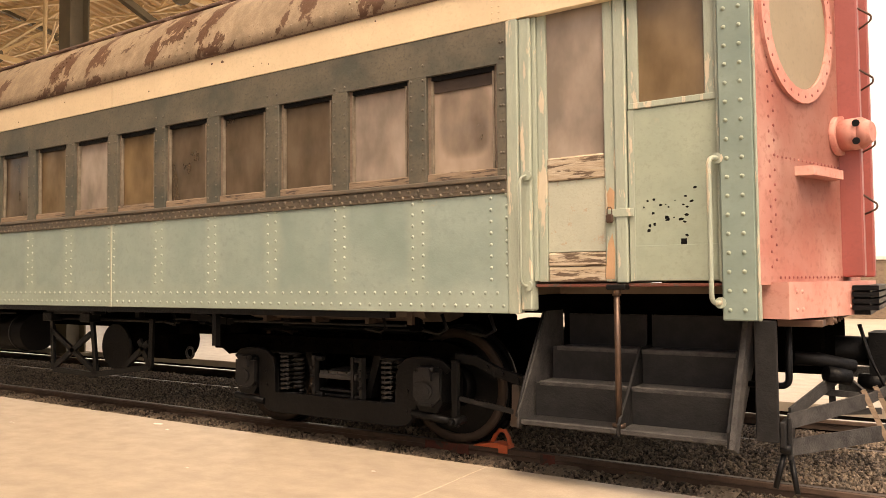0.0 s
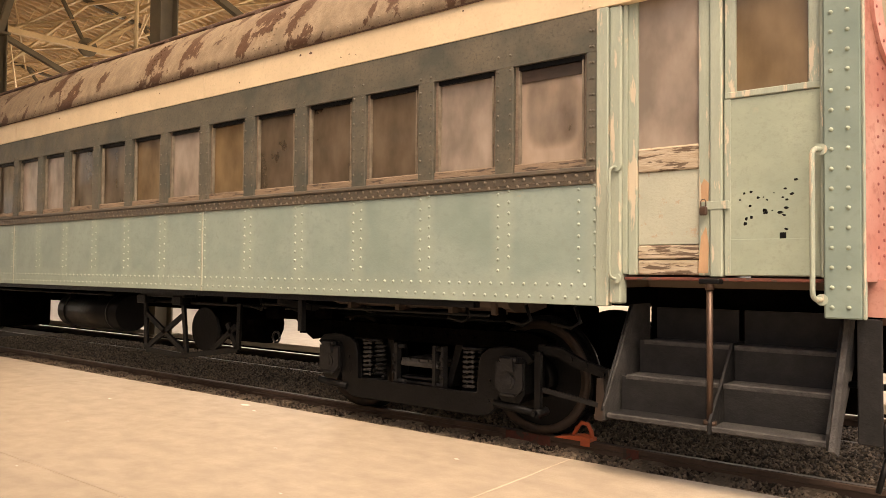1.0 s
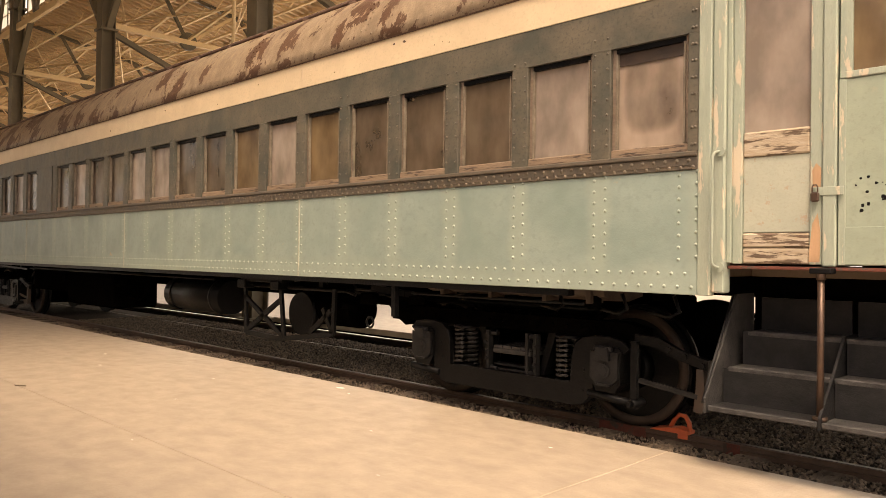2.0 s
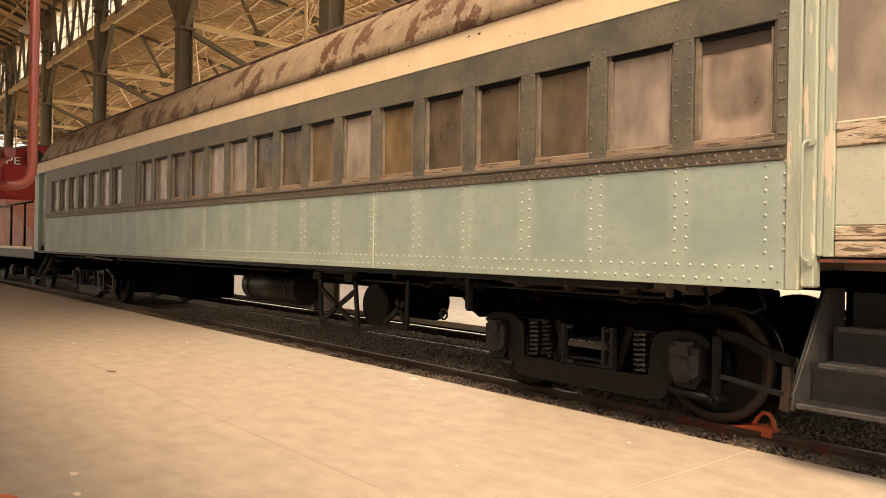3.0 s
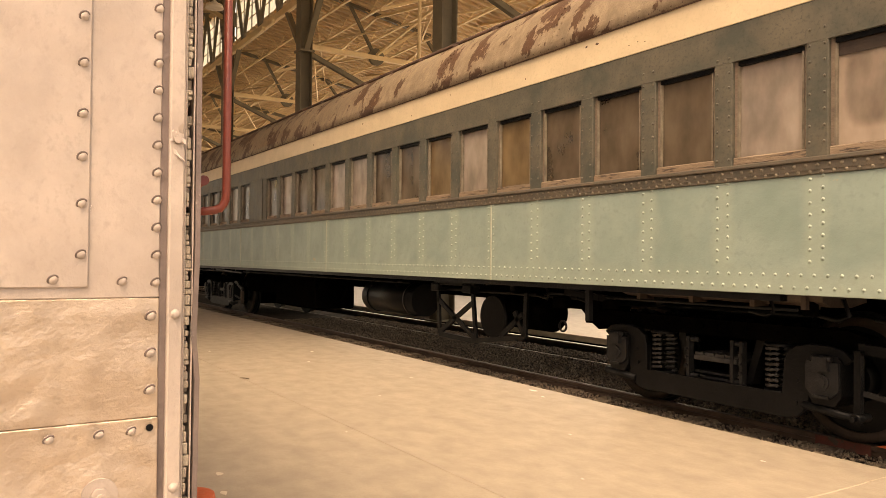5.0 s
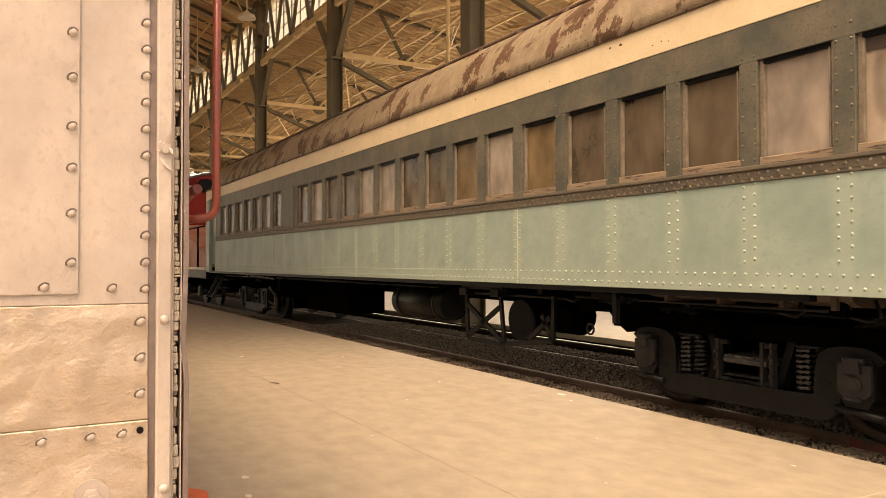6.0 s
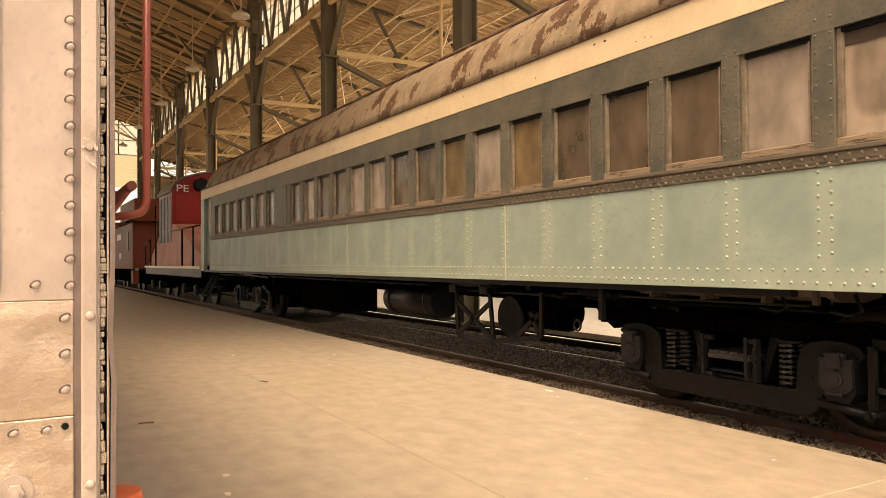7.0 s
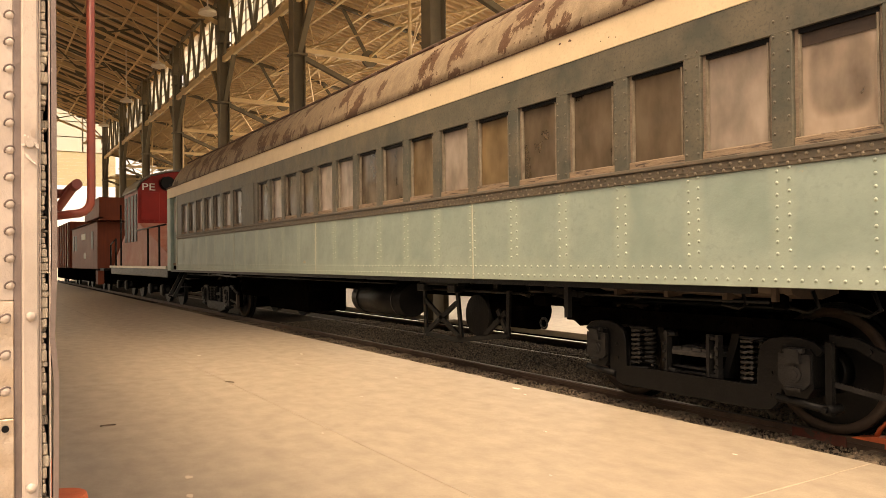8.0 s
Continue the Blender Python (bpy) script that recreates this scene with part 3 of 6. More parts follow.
def roof_truss():
    """A nave truss with a rising lower chord, round gusset plates and web members."""
    x = cols[0]
    top = thing("roof_truss", "tan steel roof truss with round gusset plates", "truss", (x, 0, ZG), "nave trusses")
    low = lambda y: 12.75 - 2.3 * (abs(y) / 8.2) ** 1.6
    up = lambda y: RIDGE - 0.12 - (RIDGE - 11.6) * abs(y) / 8.7
    ys = [-8.1 + 16.2 * i / 10 for i in range(11)]
    bm = bmesh.new()
    prism(bm, [(y, low(y) + 0.07) for y in ys] + [(y, low(y) - 0.07) for y in reversed(ys)], "x", x - 0.08, x + 0.08)
    part("lower_chord", bm, TRUSS, top)
    for s in (-1, 1):
        bm = bmesh.new()
        beam(bm, (x, s * 8.1, up(8.1)), (x, 0, up(0)), 0.18, 0.16)
        part("upper_chord", bm, COLUMN, top)
    for i in range(10):
        a, b = ys[i], ys[i + 1]
        bm = bmesh.new()
        if i % 2:
            beam(bm, (x, a, up(a)), (x, b, low(b)), 0.07, 0.07)
        else:
            beam(bm, (x, a, low(a)), (x, b, up(b)), 0.07, 0.07)
        part("web_member", bm, COLUMN, top)
    for i in range(1, 10):
        z = low(ys[i]) if i % 2 == 0 else up(ys[i])
        bm = bmesh.new()
        rod(bm, (x - 0.05, ys[i], z), (x + 0.05, ys[i], z), 0.28, 14)
        part("gusset_plate", bm, COLUMN, top)
    return top


def aisle_truss():
    x = cols[0]
    top = thing("aisle_truss", "tan steel aisle truss with braces and gusset plates", "truss", (x, COLY, 7.6), "aisle trusses")
    up = lambda y: 9.5 - (y - 8.3) * 0.177
    for a, b, w, m in (((8.4, 7.62), (17.4, 7.62), 0.14, TRUSS), ((8.4, up(8.4) - 0.08), (17.4, up(17.4) - 0.08), 0.14, COLUMN), ((8.4, 7.4), (10.6, 6.55), 0.135, COLUMN),
                       ((10.6, 7.6), (9.6, up(9.6)), 0.085, COLUMN), ((10.6, 7.6), (12.2, up(12.2)), 0.085, TRUSS), ((13.2, 7.6), (12.2, up(12.2)), 0.085, COLUMN),
                       ((13.2, 7.6), (14.6, up(14.6)), 0.085, TRUSS), ((15.6, 7.6), (14.6, up(14.6)), 0.085, COLUMN)):
        bm = bmesh.new()
        beam(bm, (x, *a), (x, *b), w, w)
        part("chord" if w > 0.13 else "web_member", bm, m, top)
    for y in (10.6, 13.2, 15.6):
        bm = bmesh.new()
        rod(bm, (x - 0.05, y, 7.65), (x + 0.05, y, 7.65), 0.27, 14)
        part("gusset_plate", bm, COLUMN, top)
    return top


tr = roof_truss()
at = aisle_truss()
for x in cols[1:]:
    copy_thing(tr, Matrix.Translation((x, 0, ZG)))
    copy_thing(at, Matrix.Translation((x, COLY, 7.6)))


def lattice_purlin(y, z, label, h=0.32):
    """A light lattice girder that runs the length of the hall under the roof deck."""
    top = thing("purlin", label, "purlin", (0, y, z), "roof purlins")
    bm = bmesh.new()
    box(bm, END + 0.2, XE, y - 0.04, y + 0.04, z - 0.05, z)
    part("upper_bar", bm, TRUSS, top)
    bm = bmesh.new()
    box(bm, END + 0.2, XE, y - 0.04, y + 0.04, z - h, z - h + 0.05)
    part("lower_bar", bm, TRUSS, top)
    bm = bmesh.new()
    n = int((XE - END) / 0.55)
    for i in range(n):
        a = END + 0.3 + (XE - END - 0.4) * i / n
        b = END + 0.3 + (XE - END - 0.4) * (i + 1) / n
        z0, z1 = (z - h + 0.05, z - 0.05) if i % 2 else (z - 0.05, z - h + 0.05)
        beam(bm, (a, y, z0), (b, y, z1), 0.03, 0.03)
    part("lacing", bm, TRUSS, top)


for y in (0.9, 2.6, 4.2, 5.8, 7.2):
    lattice_purlin(y, RIDGE - (RIDGE - 11.6) * y / 8.7 + 0.01, "tan lattice purlin under the hall roof")
for y in (9.3, 10.2, 11.3, 12.4, 13.5, 14.6):
    lattice_purlin(y, 9.5 - (y - 8.3) * 0.177 + 0.06, "tan lattice purlin under the aisle roof", 0.4)


def cross_brace(x, y0, y1):
    top = thing("sway_brace", "pair of tan steel cross braces between aisle trusses", "brace", (x, y0, 7.6), "aisle sway braces")
    for a, b in (((x - 0.03, y0, 7.7), (x - BAY + 0.03, y0, 8.9)), ((x - 0.03, y0, 8.9), (x - BAY + 0.03, y0, 7.7))):
        bm = bmesh.new()
        beam(bm, a, b, 0.07, 0.07)
        part("brace_bar", bm, TRUSS, top)
    return top


cb = cross_brace(cols[0], 10.6, 0)
for x in cols[1:-1]:
    copy_thing(cb, Matrix.Translation((x, 10.6, 7.6)))
for x in cols[:-1]:
    copy_thing(cb, Matrix.Translation((x, 13.2, 7.6)))


def tie_rods(x):
    """Crossed tie rods between two trusses, under the aisle roof and under the hall roof."""
    top = thing("tie_rods", "thin tan crossed tie rods between two roof trusses", "tie rods", (x, 8.4, 7.75), "roof tie rods")
    low = lambda y: 12.75 - 2.3 * (abs(y) / 8.2) ** 1.6
    for y0, y1, f in ((8.5, 11.9, lambda y: 7.72), (12.0, 16.0, lambda y: 7.72), (8.5, 12.2, lambda y: 9.3 - (y - 8.3) * 0.177), (7.6, 3.4, low), (3.3, -0.6, low)):
        for a, b in ((y0, y1), (y1, y0)):
            bm = bmesh.new()
            rod(bm, (x - 0.1, a, f(a)), (x - BAY + 0.1, b, f(b)), 0.026, 6)
            part("rod", bm, TRUSS, top)
    for y in (9.9, 13.2):
        bm = bmesh.new()
        beam(bm, (x - BAY / 2, y - 1.2, 7.72), (x - BAY / 2, y + 1.4, 8.75), 0.07, 0.07)
        part("strut", bm, TRUSS, top)
    return top


tie_set = tie_rods(cols[0])
for x in cols[1:-1]:
    copy_thing(tie_set, Matrix.Translation((x, 8.4, 7.75)))


def hanging_lamp(x, y, z, drop, group, rod_r=0.025):
    top = thing("pendant_lamp", "cream enamel dish lamp on a long thin rod", "lamp", (x, y, z), group)
    bm = bmesh.new()
    rod(bm, (x, y, z + 0.2), (x, y, z + drop), rod_r, 6)
    part("stem", bm, ENAMEL, top)
    bm = bmesh.new()
    rod(bm, (x, y, z), (x, y, z + 0.12), 0.30, 16, 0.26)
    rod(bm, (x, y, z + 0.12), (x, y, z + 0.26), 0.18, 16, 0.05)
    part("shade", bm, ENAMEL, top)
    return top


lamp = hanging_lamp(-25.0, 6.5, 9.45, 2.92, "lamps of the hall")
for k in range(1, 5):
    copy_thing(lamp, Matrix.Translation((-25.0 - BAY * k, 6.5, 9.45)))


def drop_rod(x):
    top = thing("hanger_rod", "thin pale vertical pipe hanging from the aisle roof", "pipe", (x, 9.0, 5.6), "aisle hanger pipes")
    bm = bmesh.new()
    rod(bm, (x, 9.0, 5.2), (x, 9.0, 9.5), 0.045, 8)
    part("pipe", bm, TRUSS, top)
    return top


hr = drop_rod(cols[0] - 2.45)
for k in range(1, 5):
    copy_thing(hr, Matrix.Translation((cols[0] - 2.45 - BAY * k, 9.0, 5.6)))

# end wall with its high window and wide opening; aisle wall; added rear and low walls
wall = thing("wall_end", "yellowed translucent boards of the end wall above an open bay", "wall", (END, 0, 0), kind="structure")
z = 7.0
while z < 9.35:
    bx("board", FIBRE, wall, END - 0.03, END, -17.5, 9.0, z, z + 0.245, 0.01)
    z += 0.25
bx("wall_side", WALLPAINT, wall, END - 0.12, END, 9.0, 17.5, 0, 8.0)
bx("wall_top", WALLPAINT, wall, END - 0.12, END, -9, 9, 12.9, RIDGE)
win = thing("window_end", "large bright multi-pane gable window", "window", (END, 0, 9.5), kind="structure")
for i in range(9):
    y = -9 + 18 * i / 8
    bx("mullion", COLUMN, win, END - 0.1, END - 0.02, y - 0.04, y + 0.04, 9.5, 12.9)
for z in (9.5, 10.6, 11.75, 12.86):
    bx("glazing_bar", COLUMN, win, END - 0.085, END - 0.035, -9, 9, z - 0.03, z + 0.03)
for i in range(8):
    y = -9 + 18 * i / 8
    g = bx("pane", CLEAR, win, END - 0.065, END - 0.055, y + 0.04, y + 2.21, 9.5, 12.9)
    g.visible_shadow = False
# added out of view to keep light off the far coach side
bm = bmesh.new()
box(bm, END, -15.0, -20.3, -20.05, 0, 8.0)
tagged(part("wall_rear", bm, WALLPAINT), "unseen plain tan wall added to dim the far part of the coach", "wall", kind="structure")
# added to cover the overbright ground visible under the coach
bm = bmesh.new()
box(bm, -47.99, -11.0, 17.51, 17.69, 0, 1.25)
tagged(part("wall_low", bm, WALLPAINT), "added low tan wall that hides the sunlit ground past the far platform", "wall", kind="structure")
bm = bmesh.new()
box(bm, END, -48.0, 17.5, 17.7, 0, 8.0)
tagged(part("wall_aisle", bm, WALLPAINT), "plain tan wall beyond the far aisle", "wall", kind="structure")


# litter and scuffs on the platform
rl = random.Random(21)


def flake(x, y, size, material, name, label, category, group):
    bm = bmesh.new()
    n = 7
    prism(bm, [(x + size * rl.uniform(0.5, 1.4) * math.cos(6.283 * j / n), y + 0.45 * size * rl.uniform(0.5, 1.4) * math.sin(6.283 * j / n)) for j in range(n)], "z", 0.0005, 0.003)
    tagged(part(name, bm, material), label, category, group)


for x, y, size in ((-5.9, 4.55, 0.07), (-5.6, 4.42, 0.03), (-9.83, 3.82, 0.05), (-8.9, 3.4, 0.03), (-7.2, 3.9, 0.03), (-6.4, 3.1, 0.02), (-4.3, 3.6, 0.015), (-3.4, 2.9, 0.014), (-10.5, 2.6, 0.04), (-7.6, 1.6, 0.02), (-5.2, 2.2, 0.015), (-3.1, 4.2, 0.02)):
    flake(x, y, size, WHITE, "paint_flake", "pale flake of paint lying on the concrete", "paint flake", "flakes on the platform")
for x, y, size in ((-4.57, 1.08, 0.05), (-4.2, 1.0, 0.035), (-4.0, 0.93, 0.03)):
    flake(x, y, size, ENAMEL, "scuff", "faint pale scuff on the concrete floor", "scuff", "scuffs on the platform")
for x, y, a in ((-8.02, 2.27, 0.3), (-6.4, 0.83, 1.2)):
    bm = bmesh.new()
    sweep(bm, [(x, y, 0.006), (x + 0.05 * math.cos(a), y + 0.05 * math.sin(a), 0.012), (x + 0.11 * math.cos(a + 0.3), y + 0.11 * math.sin(a + 0.3), 0.006)], 0.006, 5)
    tagged(part("twig", bm, TIE), "small dark dry twig lying on the platform", "twig", "twigs on the platform")

# ---- the coach ----
Y, YB = 4.50, 7.54                       # near and far side
YM = (Y + YB) / 2
P, W0 = 0.729, -2.565                      # window pitch, first window's middle
XN, XF = -0.64, -21.65                   # front and rear ends
SILL, GREEN, BAND, HEAD, DARK, EAVE = 1.08, 1.88, 1.985, 2.76, 3.035, 3.30
HALF = 0.288
mids = [W0 - P * k for k in range(16)]
mids2 = [-15.09 - 0.765 * k for k in range(7)]
XD = -2.20                               # where the side sheets end at the door post
XL = -20.45

coach = thing("railway_coach", "weathered sage-green riveted steel coach with peeling roof, faded red end", "railway coach", ((XN + XF) / 2, YM, 0))

# lower side sheets, one per pour of plate between the lapped seams
seams = [XD, -6.574, -10.948, -15.322, XL]
for a, b in zip(seams, seams[1:]):
    bx("side_sheet", SIDE, coach, b + 0.002, a - 0.002, Y, Y + 0.05, SILL, GREEN, 0.004)
for s in seams[1:-1]:
    bx("seam_strip", PALEGREEN, coach, s - 0.008, s + 0.012, Y - 0.006, Y + 0.001, SILL, GREEN)
bx("side_sheet", SAGE, coach, XL, XD, YB - 0.05, YB, SILL, GREEN)
bx("belt_rail", BELT, coach, XL, XD, Y - 0.012, Y + 0.05, GREEN + 0.001, BAND - 0.02, 0.004, "dull brown riveted belt rail")
bx("belt_cap", BELT, coach, XL, XD, Y - 0.03, Y + 0.05, BAND - 0.019, BAND + 0.012, 0.006)
bx("belt_lip", BELT, coach, XL, XD, Y - 0.018, Y - 0.0125, GREEN + 0.03, GREEN + 0.036)
bx("belt_rail", BELT, coach, XL, XD, YB - 0.05, YB + 0.01, GREEN + 0.001, BAND)

# piers between the windows, upper band, letterboard
edges = [XD]
for m in mids + mids2:
    edges += [m + HALF, m - HALF]
edges.append(XL)
for i in range(0, len(edges), 2):
    bx("pier", SLATE, coach, edges[i + 1], edges[i], Y, Y + 0.05, BAND + 0.012, HEAD, 0.004)
    bx("pier", SLATE, coach, edges[i + 1], edges[i], YB - 0.05, YB, BAND, HEAD)
bx("upper_band", SLATE, coach, XL, XD, Y, Y + 0.05, HEAD, DARK)
bx("upper_band", SLATE, coach, XL, XD, YB - 0.05, YB, HEAD, DARK)
for a, b in ((-0.66, -6.572), (-6.576, -10.946), (-10.95, -15.32), (-15.324, XF)):
    bx("letterboard", CREAM, coach, b, a, Y - 0.006, Y + 0.05, DARK + 0.001, EAVE, 0.003, "cream-painted letterboard under the eave")
bx("letterboard", CREAM, coach, XF, -0.66, YB - 0.05, YB + 0.006, DARK, EAVE)
bx("eave_strip", RUST, coach, XF, -0.66, Y - 0.022, Y - 0.005, EAVE - 0.012, EAVE + 0.035, 0.004, "rusty riveted eave strip")

arch = [(-0.03, 3.30), (0.0, 3.42), (0.07, 3.60), (0.18, 3.77), (0.34, 3.92), (0.60, 4.04), (1.0, 4.13), (1.52, 4.17)]
prof = [(Y + a, z) for a, z in arch] + [(YB - a, z) for a, z in arch[-2::-1]]
verts, faces = [], []
xs = [-0.66 - 20.95 * i / 60 for i in range(61)]
k = len(prof)
for i, x in enumerate(xs):
    drop = 0.0 if i < 58 else (0.03, 0.12, 0.45)[i - 58]
    for y, z in prof:
        verts.append((x, y + (YM - y) * drop * 0.3, 3.30 + (z - 3.30) * (1 - drop)))
for i in range(60):
    for j in range(k - 1):
        a = i * k + j
        faces.append((a, a + 1, a + k + 1, a + k))
me = bpy.data.meshes.new("roof")
me.from_pydata(verts, [], faces)
me.polygons.foreach_set("use_smooth", [True] * len(faces))
me.materials.append(ROOF)
roof = new("roof", me)
roof.parent, roof.matrix_parent_inverse = coach, coach.matrix_world.inverted()
mod = roof.modifiers.new("thick", "SOLIDIFY")
mod.thickness, mod.offset = 0.03, -1
roof["label"] = "tan roof paint peeling to brown rust"
# roof battens and the pipe along the shoulder
bm = bmesh.new()
rod(bm, (-0.8, Y + 0.42, 3.985), (XF + 0.6, Y + 0.42, 3.985), 0.022, 8)
part("roof_pipe", bm, RUST, coach, "dark conduit pipe along the roof shoulder")
for i in range(24):
    x = -1.2 - 0.84 * i
    bm = soft_box(x - 0.05, x + 0.05, Y + 0.38, Y + 0.46, 3.93, 3.97, 0.008)
    part("pipe_clip", bm, RUST, coach)
# small black chips in the cream paint
rp = random.Random(5)
for x, z, s in ((-5.12, 3.225, 0.012), (-4.98, 3.222, 0.016), (-6.0, 3.11, 0.008), (-7.4, 3.2, 0.01), (-4.6, 3.12, 0.007), (-4.5, 3.13, 0.006), (-4.42, 3.11, 0.006), (-8.3, 3.1, 0.008), (-3.3, 3.25, 0.007), (-9.7, 3.2, 0.012), (-11.5, 3.12, 0.012)):
    bm = bmesh.new()
    prism(bm, [(x + s * rp.uniform(0.6, 1.7) * math.cos(6.283 * j / 7), z + s * rp.uniform(0.5, 1.0) * math.sin(6.283 * j / 7)) for j in range(7)], "y", Y - 0.0085, Y - 0.005)
    part("paint_chip", bm, RUST, coach)

bx("pilaster", SLATE, coach, -14.60, -13.98, Y - 0.014, Y - 0.001, BAND + 0.013, HEAD + 0.02, 0.004, "broad slate-painted pilaster")

# windows
KINDS = (PANE_RING, PANE_LIGHT, PANE_DARK, PANE_DARK, PANE_DARK, PANE_AMBER, PANE_LIGHT, PANE_AMBER, PANE_DARK, PANE_DARK,
         PANE_LIGHT, PANE_LIGHT, PANE_DARK, PANE_DARK, PANE_LIGHT, PANE_DARK, PANE_DARK, PANE_LIGHT, PANE_DARK, PANE_DARK, PANE_AMBER, PANE_DARK, PANE_LIGHT)
LABELS = {PANE_RING: "window with a ring of dust on the glass", PANE_LIGHT: "window with pale dusty glass", PANE_DARK: "window with dim dark glass", PANE_AMBER: "window with an amber shade drawn"}


def coach_window(m, glass):
    w = bx("window", SASHWOOD, coach, m - HALF, m + HALF, Y + 0.051, Y + 0.09, BAND + 0.012, BAND + 0.075, 0.004, LABELS[glass])
    z0, z1 = BAND + 0.075, HEAD
    for a in (m - HALF, m + HALF - 0.03):
        bx("stile", SASHWOOD, w, a, a + 0.03, Y + 0.03, Y + 0.075, z0, z1, 0.004)
    bx("sill_board", RAILWOOD, w, m - HALF + 0.002, m + HALF - 0.002, Y + 0.012, Y + 0.05, BAND + 0.013, BAND + 0.072, 0.006, "weathered brown wood bottom rail")
    # black rail stands in for the shadow under the window head
    bx("top_rail", BLACK, w, m - HALF + 0.031, m + HALF - 0.031, Y + 0.03, Y + 0.07, z1 - 0.035, z1 - 0.001)
    for a in (m - HALF + 0.031, m + HALF - 0.043):
        bx("beading", BEAD, w, a, a + 0.012, Y + 0.022, Y + 0.05, z0, z1 - 0.036)
    bx("pane", glass, w, m - HALF + 0.03, m + HALF - 0.03, Y + 0.058, Y + 0.064, z0, z1 - 0.035)
    bx("far_pane", PANE_DARK, w, m - HALF, m + HALF, YB - 0.03, YB - 0.024, BAND, HEAD)


for m, g in zip(mids + mids2, KINDS):
    coach_window(m, g)
bx("shade", WHEELRUST, coach, mids[0] - HALF + 0.035, mids[0] + HALF - 0.035, Y + 0.048, Y + 0.056, HEAD - 0.12, HEAD - 0.036, label="dark brown strip at the window head")

# inside
bx("floor", INTERIOR, coach, -2.079, -0.75, Y + 0.55, YB - 0.06, 1.20, 1.25)
bx("floor", INTERIOR, coach, XF + 0.1, -2.08, Y + 0.06, YB - 0.06, 1.20, 1.265)
bx("ceiling", INTERIOR, coach, XF + 0.1, -0.75, Y + 0.2, YB - 0.2, 3.30, 3.34)
bx("partition", INTERIOR, coach, -2.14, -2.08, Y + 0.06, YB - 0.06, 1.27, 3.29)
bx("partition", INTERIOR, coach, XL + 0.02, XL + 0.08, Y + 0.06, YB - 0.06, 1.27, 3.29)
for i, m in enumerate(mids[::2]):
    for y in (Y + 0.12, YB - 1.12):
        bm = soft_box(m - 0.06, m + 0.06, y, y + 1.0, 1.27, 2.16, 0.03)
        part("seat_back", bm, INTERIOR, coach, "worn brown bench seat back")

# vestibule: posts, doors, sill
bx("far_vestibule_wall", INTERIOR, coach, -2.07, -0.70, YB - 0.10, YB - 0.02, 1.06, 3.29)
bx("far_vestibule_wall", INTERIOR, coach, -0.90, -0.86, Y + 0.17, YB - 0.11, 1.275, 3.29)
bx("door_post", SAGE_WORN, coach, -2.199, -2.115, Y - 0.012, Y + 0.06, SILL, 3.034, 0.006, "flaking pale green door post")
bx("door_post", SAGE_WORN, coach, -2.114, -2.03, Y + 0.004, Y + 0.10, SILL + 0.02, 3.034, 0.01)
bx("post_cover", SAGE_WORN, coach, -2.029, -2.0, Y + 0.03, Y + 0.12, 1.29, 3.034, 0.004)
bx("sill_plate", OLDRED, coach, -2.03, -0.85, Y + 0.05, Y + 0.5, 1.252, 1.272, 0.003)
bx("header", SAGE, coach, -2.03, -0.845, Y + 0.03, Y + 0.1, 3.20, 3.30)
bx("centre_post", SAGE_WORN, coach, -1.475, -1.40, Y + 0.035, Y + 0.11, 1.275, 3.2, 0.008)
d1 = bx("door", SAGE_WORN, coach, -2.0, -1.94, Y + 0.05, Y + 0.10, 1.285, 3.2, 0.005, "old wooden door with flaking paint and bare rails")
bx("stile", SAGE_WORN, d1, -1.545, -1.477, Y + 0.05, Y + 0.10, 1.285, 3.2, 0.005)
bx("top_rail", SAGE_WORN, d1, -1.939, -1.546, Y + 0.055, Y + 0.10, 3.08, 3.2)
bx("pane", PANE_LIGHT, d1, -1.939, -1.546, Y + 0.078, Y + 0.084, 2.09, 3.08)
bx("lock_rail", WOOD, d1, -1.939, -1.546, Y + 0.053, Y + 0.10, 1.935, 2.09, 0.01, "bare cracked wood rail")
bx("panel", PALEGREEN, d1, -1.939, -1.546, Y + 0.066, Y + 0.10, 1.475, 1.935, 0.004)
bx("kick_rail", WOOD, d1, -1.939, -1.546, Y + 0.053, Y + 0.10, 1.385, 1.472, 0.01, "bare splintered wood plank")
bx("kick_rail", WOOD, d1, -1.939, -1.546, Y + 0.056, Y + 0.10, 1.287, 1.381, 0.01, "bare splintered wood plank")
bm = bmesh.new()
prism(bm, [(-1.548, 1.30), (-1.488, 1.30), (-1.484, 1.47), (-1.50, 1.58), (-1.528, 1.52), (-1.54, 1.40)], "y", Y + 0.0465, Y + 0.06)
part("bare_patch", bm, mat("raw_wood", (0.46, 0.29, 0.17), (0.36, 0.22, 0.13), 0.8, scale=8, grain=(4, 4, 0.6)), d1, "raw orange wood where paint split off")
bm = bmesh.new()
prism(bm, [(-1.525, 1.70), (-1.487, 1.69), (-1.482, 1.84), (-1.51, 1.87), (-1.53, 1.83)], "y", Y + 0.0465, Y + 0.06)
part("bare_patch", bm, bpy.data.materials["raw_wood"], d1)
d2 = bx("door", DOORGREEN, coach, -1.39, -0.86, Y + 0.06, Y + 0.10, 1.285, 2.335, 0.005, "sage-green steel door with chipped black spots")
for x in (-1.39, -0.93):
    bx("stile", SAGE_WORN, d2, x, x + 0.065, Y + 0.055, Y + 0.10, 2.34, 3.2, 0.004)
